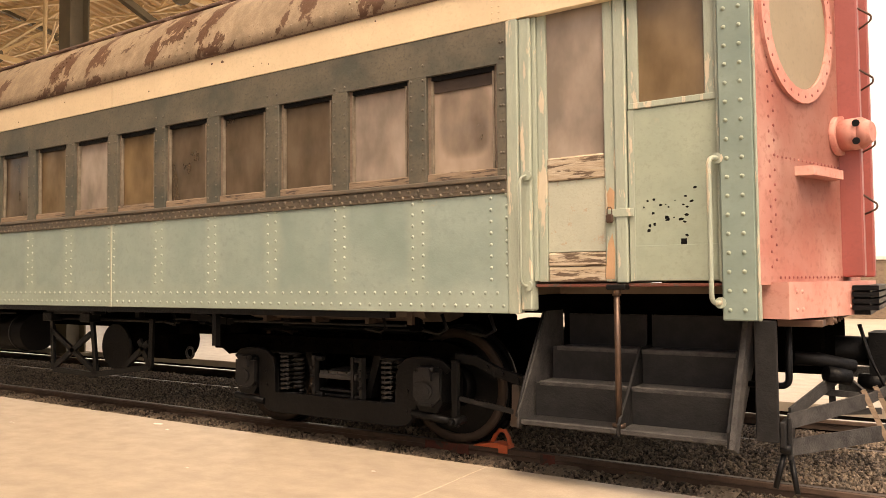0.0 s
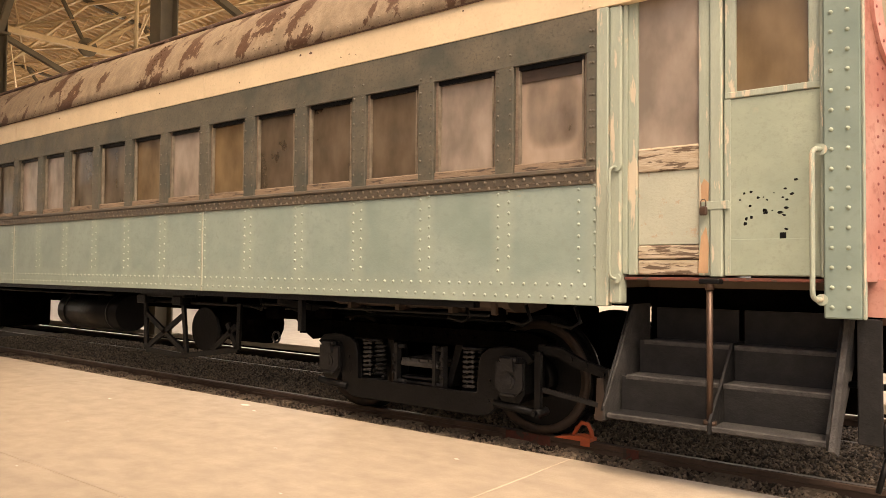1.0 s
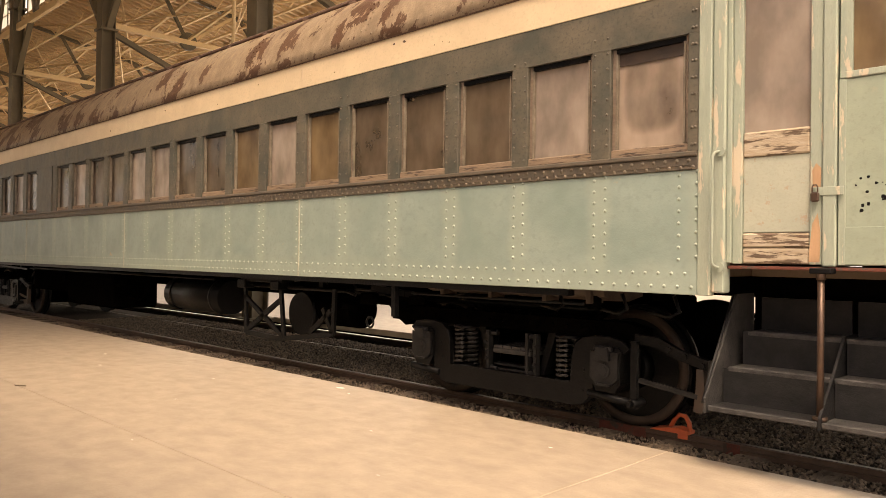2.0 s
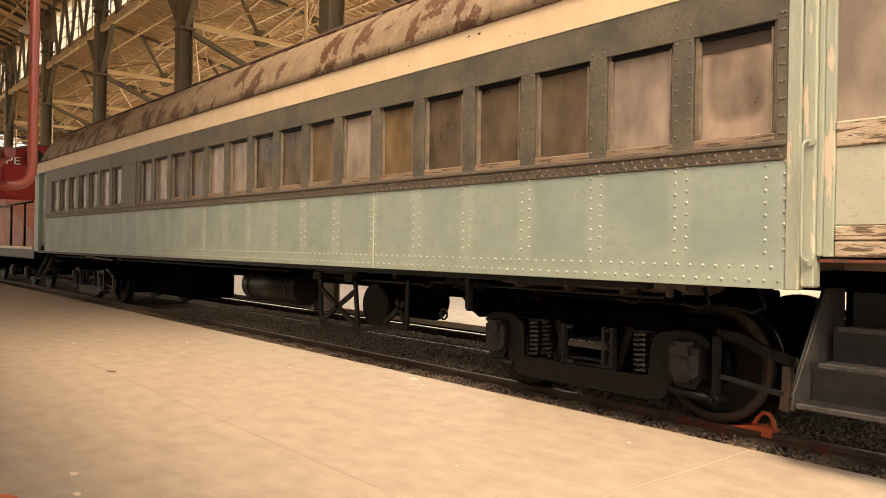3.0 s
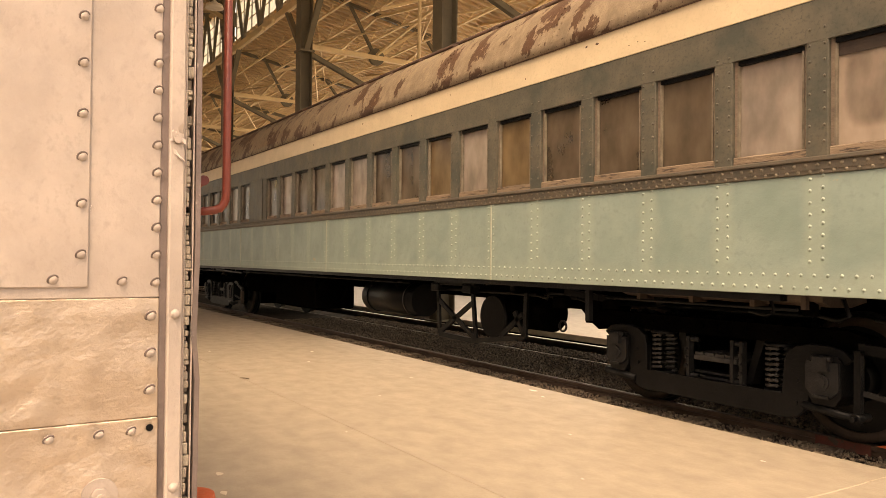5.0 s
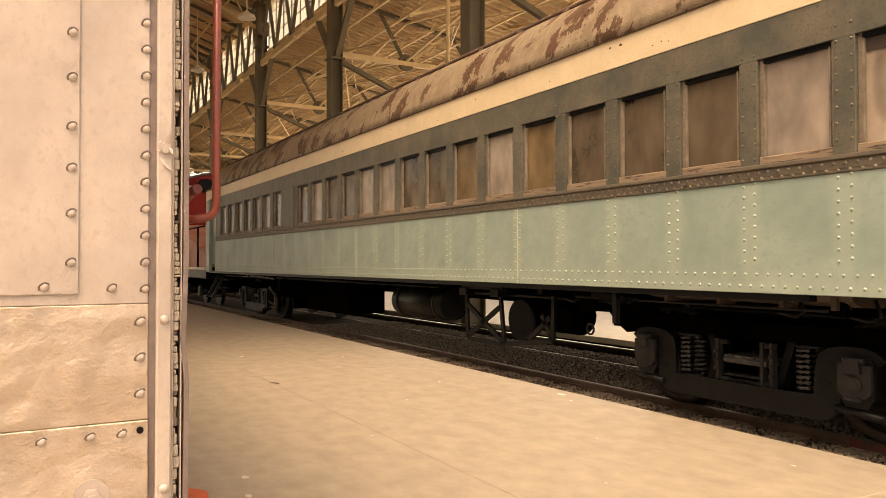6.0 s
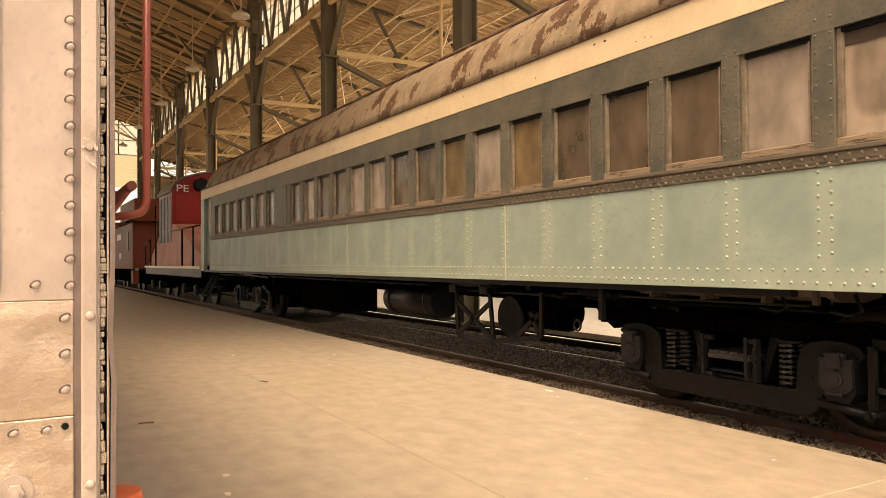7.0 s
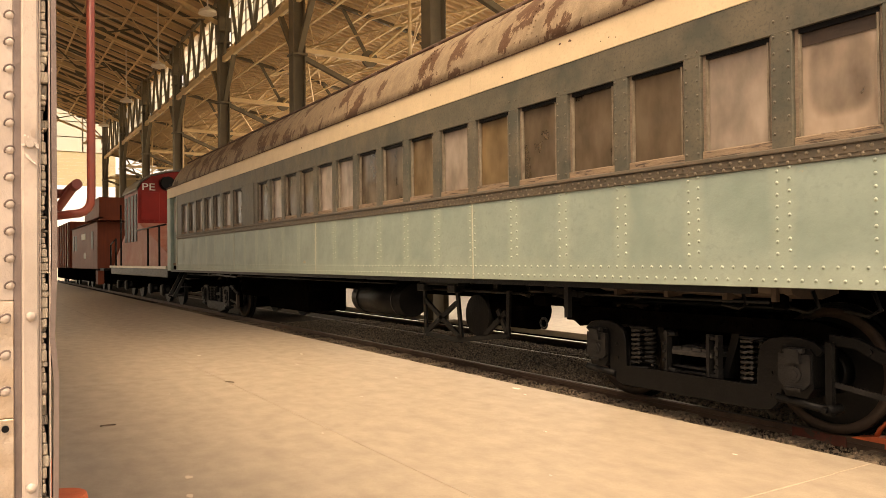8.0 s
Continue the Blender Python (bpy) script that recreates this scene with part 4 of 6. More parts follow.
bx("glass_rail", SAGE_WORN, d2, -1.39, -0.865, Y + 0.05, Y + 0.10, 2.337, 2.375, 0.004)
bx("pane", PANE_AMBER, d2, -1.324, -0.931, Y + 0.075, Y + 0.081, 2.376, 3.2)
bx("kick_plate", DOORGREEN, d2, -1.37, -0.865, Y + 0.054, Y + 0.0605, 1.29, 1.50, 0.002)
bx("edge_strip", SAGE_WORN, d2, -1.393, -1.355, Y + 0.052, Y + 0.0605, 1.285, 2.335, 0.003)
rc = random.Random(8)
for i in range(26):
    x, z, s = rc.uniform(-1.31, -1.0), rc.gauss(1.74, 0.07), rc.uniform(0.004, 0.013)
    bm = bmesh.new()
    n = 6
    prism(bm, [(x + s * rc.uniform(0.6, 1.6) * math.cos(6.28 * j / n), z + s * rc.uniform(0.5, 1.2) * math.sin(6.28 * j / n)) for j in range(n)], "y", Y + 0.0585, Y + 0.0605)
    part("paint_chip", bm, BLACK, d2)
bx("paint_chip", BLACK, d2, -1.085, -1.05, Y + 0.0585, Y + 0.0605, 1.50, 1.535)
hasp = bx("hasp", SAGE_WORN, coach, -1.53, -1.36, Y + 0.03, Y + 0.045, 1.68, 1.73, 0.003, "steel hasp across both doors")
bx("padlock", BRONZE, hasp, -1.528, -1.482, Y + 0.004, Y + 0.029, 1.645, 1.70, 0.008, "small worn padlock")
bm = bmesh.new()
sweep(bm, [(-1.52, Y + 0.016, 1.70), (-1.52, Y + 0.016, 1.73), (-1.512, Y + 0.016, 1.742), (-1.498, Y + 0.016, 1.742), (-1.49, Y + 0.016, 1.73), (-1.49, Y + 0.016, 1.70)], 0.004, 6)
part("shackle", bm, BRONZE, hasp)

# corner post with its rivets
bx("corner_post", SAGE, coach, -0.845, -0.66, Y - 0.004, Y + 0.16, 1.06, 3.30, 0.008)
bx("post_flange", SAGE_WORN, coach, -0.862, -0.846, Y + 0.02, Y + 0.14, 1.28, 3.2, 0.003)
bx("corner_angle", SAGE_WORN, coach, -0.659, -0.64, Y - 0.004, Y + 0.03, 1.06, 3.30, 0.006)

# handrails and the pole on the steps
for x, z0, z1, o, r, mm in ((-0.885, 1.16, 1.98, 0.08, 0.014, SAGE_WORN), (-2.085, 1.26, 1.98, 0.05, 0.009, SAGE_WORN)):
    bm = bmesh.new()
    yo = Y - o
    pts = [(x + 0.03, Y, z0)] + bend((x + 0.03, Y, z0), (x, yo, z0), (x, yo, z1)) + bend((x, yo, z0), (x, yo, z1), (x + 0.03, Y, z1)) + [(x + 0.03, Y, z1)]
    sweep(bm, pts, r, 8)
    for z in (z0, z1):
        rod(bm, (x + 0.03, Y - 0.012, z), (x + 0.03, Y + 0.004, z), 0.032, 10)
    part("grab_rail", bm, mm, coach, "pale green painted grab rail")
bm = bmesh.new()
rod(bm, (-1.462, Y + 0.0, 0.41), (-1.462, Y + 0.0, 1.25), 0.019, 12)
rod(bm, (-1.462, Y, 1.20), (-1.462, Y, 1.262), 0.026, 12)
rod(bm, (-1.462, Y, 0.405), (-1.462, Y, 0.43), 0.04, 12)
part("step_pole", bm, BRONZE, coach, "worn brown metal pole from step to door sill")
bx("pole_bracket", BLACK, coach, -1.52, -1.40, Y - 0.03, Y + 0.06, 1.235, 1.268, 0.006)

# entrance steps
TREADS = ((0.405, Y - 0.05), (0.63, Y + 0.16), (0.845, Y + 0.37))
steps = bx("entrance_steps", STEP, coach, -2.10, -1.455, TREADS[0][1], TREADS[0][1] + 0.27, TREADS[0][0] - 0.025, TREADS[0][0], 0.008, "dusty black iron folding entrance steps")
for i, (z, y) in enumerate(TREADS):
    for x0, x1 in ((-2.10 + 0.035 * i, -1.455), (-1.44, -0.82)):
        if i or x0 > -2:
            bx("tread", DUST, steps, x0, x1, y, y + 0.27, z - 0.025, z, 0.008)
        bx("nosing", DUST, steps, x0 + 0.004, x1 - 0.004, y - 0.012, y + 0.012, z - 0.03, z + 0.004, 0.006)
        bx("riser", STEP, steps, x0 + 0.01, x1 - 0.01, y + 0.2, y + 0.215, z, z + 0.215)
for x in (-2.115, -1.447, -0.82):
    bm = bmesh.new()
    prism(bm, [(Y - 0.06, 0.36), (Y - 0.06, 0.43), (Y + 0.15, 0.63), (Y + 0.36, 0.86), (Y + 0.6, 0.86), (Y + 0.6, 0.36)] if x == -1.447 else [(Y - 0.06, 0.36), (Y - 0.06, 0.45), (Y + 0.20, 0.80), (Y + 0.38, 1.09), (Y + 0.66, 1.09), (Y + 0.66, 0.75), (Y + 0.2, 0.36)], "x", x - 0.008, x + 0.008)
    part("stringer", bm, DUST if x < -2 else STEP, steps)
bm = bmesh.new()
sweep(bm, [(-2.125, Y - 0.065, 0.42), (-2.125, Y + 0.04, 0.60), (-2.125, Y + 0.2, 0.83), (-2.125, Y + 0.37, 1.08)], 0.010, 6)
part("stringer_edge", bm, STEP, steps)
bm = bmesh.new()
beam(bm, (-0.79, Y - 0.07, 0.35), (-0.76, Y + 0.25, 1.07), 0.03, 0.09)
part("stringer_bar", bm, DUST, steps)
# near-black sheet standing for the shade behind the steps
bx("step_back", GRIME_SHADE, coach, -2.1, -0.8, Y + 0.66, Y + 0.69, 0.45, 1.24)

# faded red rounded end
half_end = [(4.5, -0.64), (4.75, -0.552), (5.0, -0.466), (5.25, -0.382), (5.46, -0.318), (5.62, -0.295)]
end = half_end + [(YM, -0.29)] + [(2 * YM - y, x) for y, x in reversed(half_end)]
bm = bmesh.new()
PORT_Y, PORT_Z = 4.945, 2.83
rows = [1.26, 1.6, 2.0, 2.34, 2.6, 2.83, 3.06, 3.32]
grid = [[bm.verts.new((x, y, z)) for y, x in end] for z in rows]
for i in range(len(rows) - 1):
    for j in range(len(end) - 1):
        f = bm.faces.new((grid[i][j], grid[i][j + 1], grid[i + 1][j + 1], grid[i + 1][j]))
        f.smooth = True
bmesh.ops.solidify(bm, geom=bm.faces[:], thickness=0.03)
part("end_sheet", bm, PINK, coach, "faded pinkish-red curved end sheet")


def on_end(y, off=0.0):
    """Point on the curved end at y, with the outward normal."""
    for (ya, xa), (yb, xb) in zip(end, end[1:]):
        if ya <= y <= yb:
            f = (y - ya) / (yb - ya)
            n = Vector((yb - ya, xa - xb, 0)).normalized()
            return Vector((xa + (xb - xa) * f, y, 0)) + n * off, n
    return Vector((XN, y, 0)), Vector((1, 0, 0))


for k, py in ((0, PORT_Y), (1, 2 * YM - PORT_Y)):
    bm = bmesh.new()
    bm2 = bmesh.new()
    ring, inner = [], []
    n = 32
    for i in range(n):
        a = 2 * math.pi * i / n
        for store, ra, rb, off in ((ring, 0.405, 0.50, 0.022), (inner, 0.33, 0.42, 0.024)):
            p, nn = on_end(py + ra * math.cos(a), off)
            store.append(Vector((p.x, p.y, PORT_Z + rb * math.sin(a))))
    for i in range(n):
        j = (i + 1) % n
        va = [bm.verts.new(v) for v in (ring[i], ring[j], inner[j], inner[i])]
        bm.faces.new(va)
    bmesh.ops.remove_doubles(bm, verts=bm.verts[:], dist=0.0005)
    bmesh.ops.solidify(bm, geom=bm.faces[:], thickness=0.03)
    rim = part("porthole", bm, PINK, coach, "oval end window with riveted rim")
    c, nn = on_end(py, 0.012)
    mid = bm2.verts.new((c.x, c.y, PORT_Z))
    vs = [bm2.verts.new((v.x - 0.014, v.y, v.z)) for v in inner]
    for i in range(n):
        bm2.faces.new((mid, vs[i], vs[(i + 1) % n]))
    part("pane", bm2, PORTHOLE, rim, "tan blanked porthole glass")
    rivets("rim_rivets", [(*(on_end(py + 0.38 * math.cos(a), 0.022)[0][:2]), PORT_Z + 0.46 * math.sin(a)) for a in [6.283 * i / 30 for i in range(30)]], on_end(py)[1], 0.010, POSTRED, rim)

# buffer beam, marker lamp, small roof-lamp, anticlimber, diaphragm
bm = bmesh.new()
outer = [on_end(y, 0.10)[0] for y in [4.6 + (YB - 4.7) * i / 14 for i in range(15)]]
inn = [on_end(y, -0.25)[0] for y in [4.6 + (YB - 4.7) * i / 14 for i in range(15)]]
prism(bm, [(v.x, v.y) for v in outer] + [(v.x, v.y) for v in reversed(inn)], "z", 1.07, 1.275)
part("buffer_beam", bm, PINK, coach, "faded red curved buffer beam")
bm = bmesh.new()
for z in (1.10, 1.14, 1.18, 1.22):
    box(bm, XN + 0.38, XN + 0.52, YM - 0.75, YM + 0.75, z, z + 0.028)
box(bm, XN + 0.3, XN + 0.47, YM - 0.7, YM + 0.7, 1.07, 1.25)
part("anticlimber", bm, BLACK, coach, "black ribbed anticlimber")
c, nn = on_end(5.42, 0.0)
c.z = 2.19
nn = Vector((1.0, -0.3, 0)).normalized()
bm = bmesh.new()
rod(bm, c - nn * 0.03, c + nn * 0.035, 0.125, 20)
rod(bm, c + nn * 0.035, c + nn * 0.15, 0.10, 20)
rod(bm, c + nn * 0.15, c + nn * 0.21, 0.10, 20, 0.06)
lamp_box = part("marker_lamp", bm, PINK, coach, "round red marker lamp housing")
for s in (-0.06, 0.05):
    bm = bmesh.new()
    a = c + nn * 0.10 + Vector((0.02, -0.098, s))
    rod(bm, a, a + Vector((0, -0.012, 0)), 0.022, 10)
    part("lens", bm, BLACK, lamp_box)
bm = bmesh.new()
edge_a = [on_end(y, 0.0)[0] for y in (4.88, 5.05, 5.22, 5.32)]
edge_b = [on_end(y, 0.09)[0] for y in (4.92, 5.05, 5.22, 5.28)]
prism(bm, [(v.x, v.y) for v in edge_a] + [(v.x, v.y) for v in reversed(edge_b)], "z", 1.895, 1.95)
part("ledge", bm, PINK, coach, "small red shelf on the end sheet")
rail_x = -0.335
bx("gangway_post", POSTRED, coach, rail_x, rail_x + 0.135, YM - 0.58, YM - 0.42, 1.30, 3.5, 0.01, "dark red gangway frame post")
bx("gangway_post", POSTRED, coach, rail_x, rail_x + 0.135, YM + 0.42, YM + 0.56, 1.30, 3.5, 0.01)
bx("gangway_door", DARKRED, coach, rail_x - 0.02, rail_x + 0.02, YM - 0.41, YM + 0.41, 1.30, 3.3)
for z in (1.75, 2.15, 2.55, 2.95, 3.3):
    bm = bmesh.new()
    a = rail_x + 0.135
    sweep(bm, [(a, YM - 0.44, z - 0.05)] + bend((a, YM - 0.44, z - 0.05), (a + 0.08, YM - 0.5, z - 0.02), (a + 0.06, YM - 0.5, z + 0.06), 0.03) + [(a, YM - 0.5, z + 0.07)], 0.0065, 6)
    part("rung", bm, RUST, coach, "bent iron hook rung")

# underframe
bx("centre_sill", GRIME_SHADE, coach, XF + 0.4, -3.15, YM - 0.3, YM + 0.3, 0.78, 1.15)
bx("centre_sill", GRIME_SHADE, coach, -3.149, -0.5, YM - 0.3, YM + 0.3, 1.03, 1.15)
bx("underfloor", GRIME_SHADE, coach, XF + 0.2, -2.05, Y + 0.08, YB - 0.08, 1.09, 1.19)
bx("side_sill", BLACK, coach, XF + 0.3, -3.2, Y + 0.02, Y + 0.10, 1.03, 1.085)
bx("side_sill", BLACK, coach, XF + 0.3, -3.2, YB - 0.10, YB - 0.02, 1.03, 1.085)


def coil(bm, x, y, z0, z1, r, turns, wire):
    n = turns * 10
    sweep(bm, [(x + r * math.cos(2 * math.pi * i / 10), y + r * math.sin(2 * math.pi * i / 10), z0 + (z1 - z0) * i / n) for i in range(n + 1)], wire, 6)


def ring(bm, cx, cz, r0, r1, y0, y1, n=40):
    """A flat ring round an axle line, from y0 to y1."""
    loops = []
    for r, y in ((r0, y0), (r1, y0), (r1, y1), (r0, y1)):
        loops.append([bm.verts.new((cx + r * math.cos(6.2832 * i / n), y, cz + r * math.sin(6.2832 * i / n))) for i in range(n)])
    for a, b in zip(loops, loops[1:] + loops[:1]):
        for i in range(n):
            f = bm.faces.new((a[i], a[(i + 1) % n], b[(i + 1) % n], b[i]))
            f.smooth = True


def truck(cx):
    """A four-wheel truck with drop equaliser bars and coil springs."""
    # near-black core block fills the shaded gaps between the wheels
    top = bx("truck", GRIME_SHADE, coach, cx - 0.85, cx + 0.85, Y + 0.95, YB - 0.95, 0.22, 0.98, 0.02, "black iron four-wheel truck with coil springs")
    base = 1.96

    def slab_y(yw, o, a, b):
        return min(yw + o * a, yw + o * b), max(yw + o * a, yw + o * b)

    for s in (-1, 1):
        ax = cx + s * base / 2
        bm = bmesh.new()
        rod(bm, (ax, Y + 0.55, 0.46), (ax, YB - 0.55, 0.46), 0.075, 14)
        part("axle", bm, GRIME_SHADE, top)
        for yw, o in ((NEAR_RAIL, 1), (FAR_RAIL, -1)):
            bm = bmesh.new()
            rod(bm, (ax, yw - 0.03 * o, 0.46), (ax, yw + 0.05 * o, 0.46), 0.452, 44, 0.46)
            rod(bm, (ax, yw + 0.05 * o, 0.46), (ax, yw + 0.085 * o, 0.46), 0.487, 44)
            rod(bm, (ax, yw - 0.10 * o, 0.46), (ax, yw - 0.03 * o, 0.46), 0.13, 20, 0.17)
            part("wheel", bm, BLACK, top, "dark worn steel wheel")
            bm = bmesh.new()
            ring(bm, ax, 0.46, 0.385, 0.452, yw - 0.062 * o, yw - 0.029 * o)
            part("wheel_rim", bm, WHEELRUST, top, "rust-brown wheel rim")
        for yw, o in ((Y + 0.34, -1), (YB - 0.34, 1)):
            bm = bmesh.new()
            prism(bm, [(ax - 0.08, 0.31), (ax + 0.08, 0.31), (ax + 0.125, 0.38), (ax + 0.125, 0.62), (ax + 0.10, 0.65), (ax - 0.10, 0.65), (ax - 0.125, 0.62), (ax - 0.125, 0.38)], "y", yw, yw - o * 0.3)
            part("journal_box", bm, BLACK, top)
            # shield-shaped lid with its hinge lug, boss and bottom lip
            bm = bmesh.new()
            prism(bm, [(ax - 0.118, 0.61), (ax - 0.12, 0.42), (ax - 0.085, 0.385), (ax - 0.05, 0.36), (ax + 0.05, 0.36), (ax + 0.085, 0.385), (ax + 0.12, 0.42), (ax + 0.118, 0.61)], "y", yw, yw + o * 0.03)
            prism(bm, [(ax - 0.05, 0.645), (ax - 0.06, 0.55), (ax + 0.06, 0.55), (ax + 0.05, 0.645)], "y", yw + o * 0.03, yw + o * 0.062)
            rod(bm, (ax - 0.075, yw + o * 0.03, 0.635), (ax + 0.075, yw + o * 0.03, 0.635), 0.02, 8)
            rod(bm, (ax, yw + o * 0.029, 0.47), (ax, yw + o * 0.042, 0.47), 0.058, 16)
            rod(bm, (ax, yw + o * 0.041, 0.47), (ax, yw + o * 0.047, 0.47), 0.036, 12)
            box(bm, ax - 0.06, ax + 0.06, *slab_y(yw, o, 0.01, 0.05), 0.36, 0.378)
            part("box_lid", bm, STEP, top, "worn grey journal box lid")
            bm = bmesh.new()
            rod(bm, (ax - 0.16, yw - o * 0.02, 0.285), (ax + 0.20, yw - o * 0.02, 0.255), 0.03, 10)
            part("tie_bolt", bm, BLACK, top)
    for yw, o in ((Y + 0.36, 1), (YB - 0.36, -1)):
        # equaliser bar: over each box, dropping between them
        up = [(0.655, 0.335), (0.66, 0.56), (0.69, 0.65), (0.76, 0.70), (0.86, 0.722), (1.0, 0.718), (1.10, 0.70), (1.17, 0.64)]
        dn = [(1.12, 0.60), (1.06, 0.645), (0.97, 0.655), (0.90, 0.63), (0.865, 0.56), (0.855, 0.33), (0.83, 0.25), (0.77, 0.19), (0.69, 0.168)]
        shape_top = [(cx - a, z) for a, z in reversed(up)] + [(cx + a, z) for a, z in up]
        shape_low = [(cx + a, z) for a, z in dn] + [(cx - a, z) for a, z in reversed(dn)]
        bm = bmesh.new()
        prism(bm, shape_top + shape_low, "y", yw, yw + o * 0.05)
        bmesh.ops.bevel(bm, geom=[e for e in bm.edges if abs(e.verts[0].co.y - e.verts[1].co.y) < 0.001], offset=0.006, segments=1, affect="EDGES")
        for a, z in ((-0.76, 0.40), (-0.77, 0.52), (0.76, 0.29), (0.77, 0.45)):
            rod(bm, (cx + a, yw - o * 0.008, z), (cx + a, yw, z), 0.016, 8)
        part("equaliser", bm, BLACK, top, "heavy black drop equaliser bar")
        for s in (-1, 1):
            x = cx + s * 0.56
            # paler iron than the frame, so the coils' highlights are in the colour
            bm = bmesh.new()
            coil(bm, x, yw + o * 0.12, 0.35, 0.665, 0.096, 8, 0.0165)
            part("coil_spring", bm, DUST, top, "coil spring in a paler grey for its highlights")
            for z in (0.325, 0.672):
                bm = bmesh.new()
                rod(bm, (x, yw + o * 0.12, z), (x, yw + o * 0.12, z + 0.022), 0.118, 16)
                part("spring_seat", bm, BLACK, top)
            # leg of the frame that slopes in towards the bolster
            bm = bmesh.new()
            prism(bm, [(cx + s * 0.42, 0.70), (cx + s * 0.345, 0.70), (cx + s * 0.245, 0.34), (cx + s * 0.30, 0.34)], "y", yw + o * 0.13, yw + o * 0.24)
            part("pedestal", bm, BLACK, top)
            # swing hanger: two flats with bolts
            bm = bmesh.new()
            for a in ((0.175, 0.262) if s > 0 else (0.25,)):
                box(bm, cx + s * a - 0.014, cx + s * a + 0.014, *slab_y(yw, o, 0.05, 0.11), 0.33, 0.675)
            for z in (0.35, 0.65):
                rod(bm, (cx + s * 0.16, yw + o * 0.08, z), (cx + s * 0.28, yw + o * 0.08, z), 0.02, 10)
            for z in (0.43, 0.50, 0.57):
                rod(bm, (cx + s * 0.262, yw + o * 0.03, z), (cx + s * 0.262, yw + o * 0.06, z), 0.014, 8)
            part("swing_hanger", bm, STEP, top)
        bm = bmesh.new()
        prism(bm, [(cx - 1.5, 0.69), (cx + 1.25, 0.705), (cx + 1.25, 0.79), (cx + 1.1, 0.83), (cx - 1.2, 0.83), (cx - 1.5, 0.77)], "y", yw + o * 0.06, yw + o * 0.2)
        for i in range(16):
            a = cx - 1.05 + 0.135 * i
            rod(bm, (a, yw + o * 0.05, 0.77), (a, yw + o * 0.06, 0.77), 0.016, 7)
            box(bm, a - 0.02, a + 0.02, *slab_y(yw, o, 0.09, 0.13), 0.83, 0.845 + 0.012 * (i % 3))
        part("side_frame", bm, GRIME_SHADE, top)
        # guide bar beside the outer box, brake arm and shoe hanger
        bm = bmesh.new()
        beam(bm, (cx + 1.225, yw - o * 0.02, 0.71), (cx + 1.225, yw - o * 0.02, 0.22), 0.045, 0.045)
        rod(bm, (cx + 1.24, yw - o * 0.10, 0.265), (cx + 1.24, yw + o * 0.06, 0.265), 0.034, 8)
        rod(bm, (cx + 1.24, yw - o * 0.13, 0.265), (cx + 1.24, yw - o * 0.10, 0.265), 0.018, 6)
        part("guide_bar", bm, BLACK, top)
        bm = bmesh.new()
        prism(bm, [(cx + 1.21, 0.76), (cx + 1.40, 0.745), (cx + 1.56, 0.675), (cx + 1.77, 0.62), (cx + 1.77, 0.55), (cx + 1.53, 0.61), (cx + 1.38, 0.68), (cx + 1.21, 0.69)], "y", yw + o * 0.0, yw + o * 0.05)
        for a, z in ((1.60, 0.635), (1.73, 0.585), (1.48, 0.67)):
            rod(bm, (cx + a, yw - o * 0.015, z), (cx + a, yw, z), 0.02, 8)
        part("brake_arm", bm, BLACK, top)
        bm = bmesh.new()
        prism(bm, [(cx + 1.69, 0.56), (cx + 1.74, 0.56), (cx + 1.75, 0.40), (cx + 1.735, 0.26), (cx + 1.67, 0.27), (cx + 1.685, 0.40)], "y", yw - o * 0.01, yw + o * 0.05)
        part("brake_hanger", bm, WHEELRUST, top)
        bm = bmesh.new()
        beam(bm, (cx + 1.25, yw, 0.43), (cx + 1.70, yw, 0.37), 0.025, 0.035)
        part("brake_rod", bm, STEP, top)
        bm = bmesh.new()
        n = 12
        sweep(bm, [(cx + 1.33 + 0.30 * math.cos(a), yw + o * 0.14, 0.46 + 0.30 * math.sin(a)) for a in [-0.6 + 1.2 * i / n for i in range(n + 1)]], 0.035, 8)
        part("brake_shoe", bm, GRIME_SHADE, top)
        bm = soft_box(cx - 0.2, cx + 0.2, *slab_y(yw, o, 0.06, 0.46), 0.485, 0.53, 0.008)
        for i in range(4):
            for k in range(3):
                a, b = cx - 0.15 + 0.1 * i, 0.07 + 0.125 * k
                box(bm, a - 0.043, a + 0.043, *slab_y(yw, o, b, b + 0.11), 0.53, 0.55)
        part("spring_plank", bm, DUST, top)
        for z in (0.335, 0.375):
            bx("leaf_spring", STEP, top, cx - 0.22, cx + 0.22, *slab_y(yw, o, 0.10, 0.2), z, z + 0.02, 0.004)
    return top


truck(-4.06)
truck(-18.1)

# rust-stained tray over the front truck, seen under the side sheet
bm = bmesh.new()
prism(bm, [(Y + 0.14, 1.075), (Y + 0.17, 1.03), (Y + 0.26, 0.995), (Y + 0.5, 0.985), (Y + 0.7, 1.02), (Y + 0.7, 1.075)], "x", -4.85, -2.98)
for x in (-4.6, -4.05, -3.5, -3.1):
    box(bm, x - 0.02, x + 0.02, Y + 0.13, Y + 0.3, 0.975, 1.075)
part("rusty_tray", bm, WHEELRUST, coach, "rust-stained sheet tray under the floor")

# gear under the floor
bm = bmesh.new()
rod(bm, (-8.75, Y + 0.5, 0.74), (-10.25, Y + 0.5, 0.74), 0.22, 22)
for x in (-8.95, -10.05):
    rod(bm, (x, Y + 0.5, 0.74), (x - 0.04, Y + 0.5, 0.74), 0.23, 22)
part("air_tank", bm, BLACK, coach, "dark cylindrical air tank")
bm = bmesh.new()
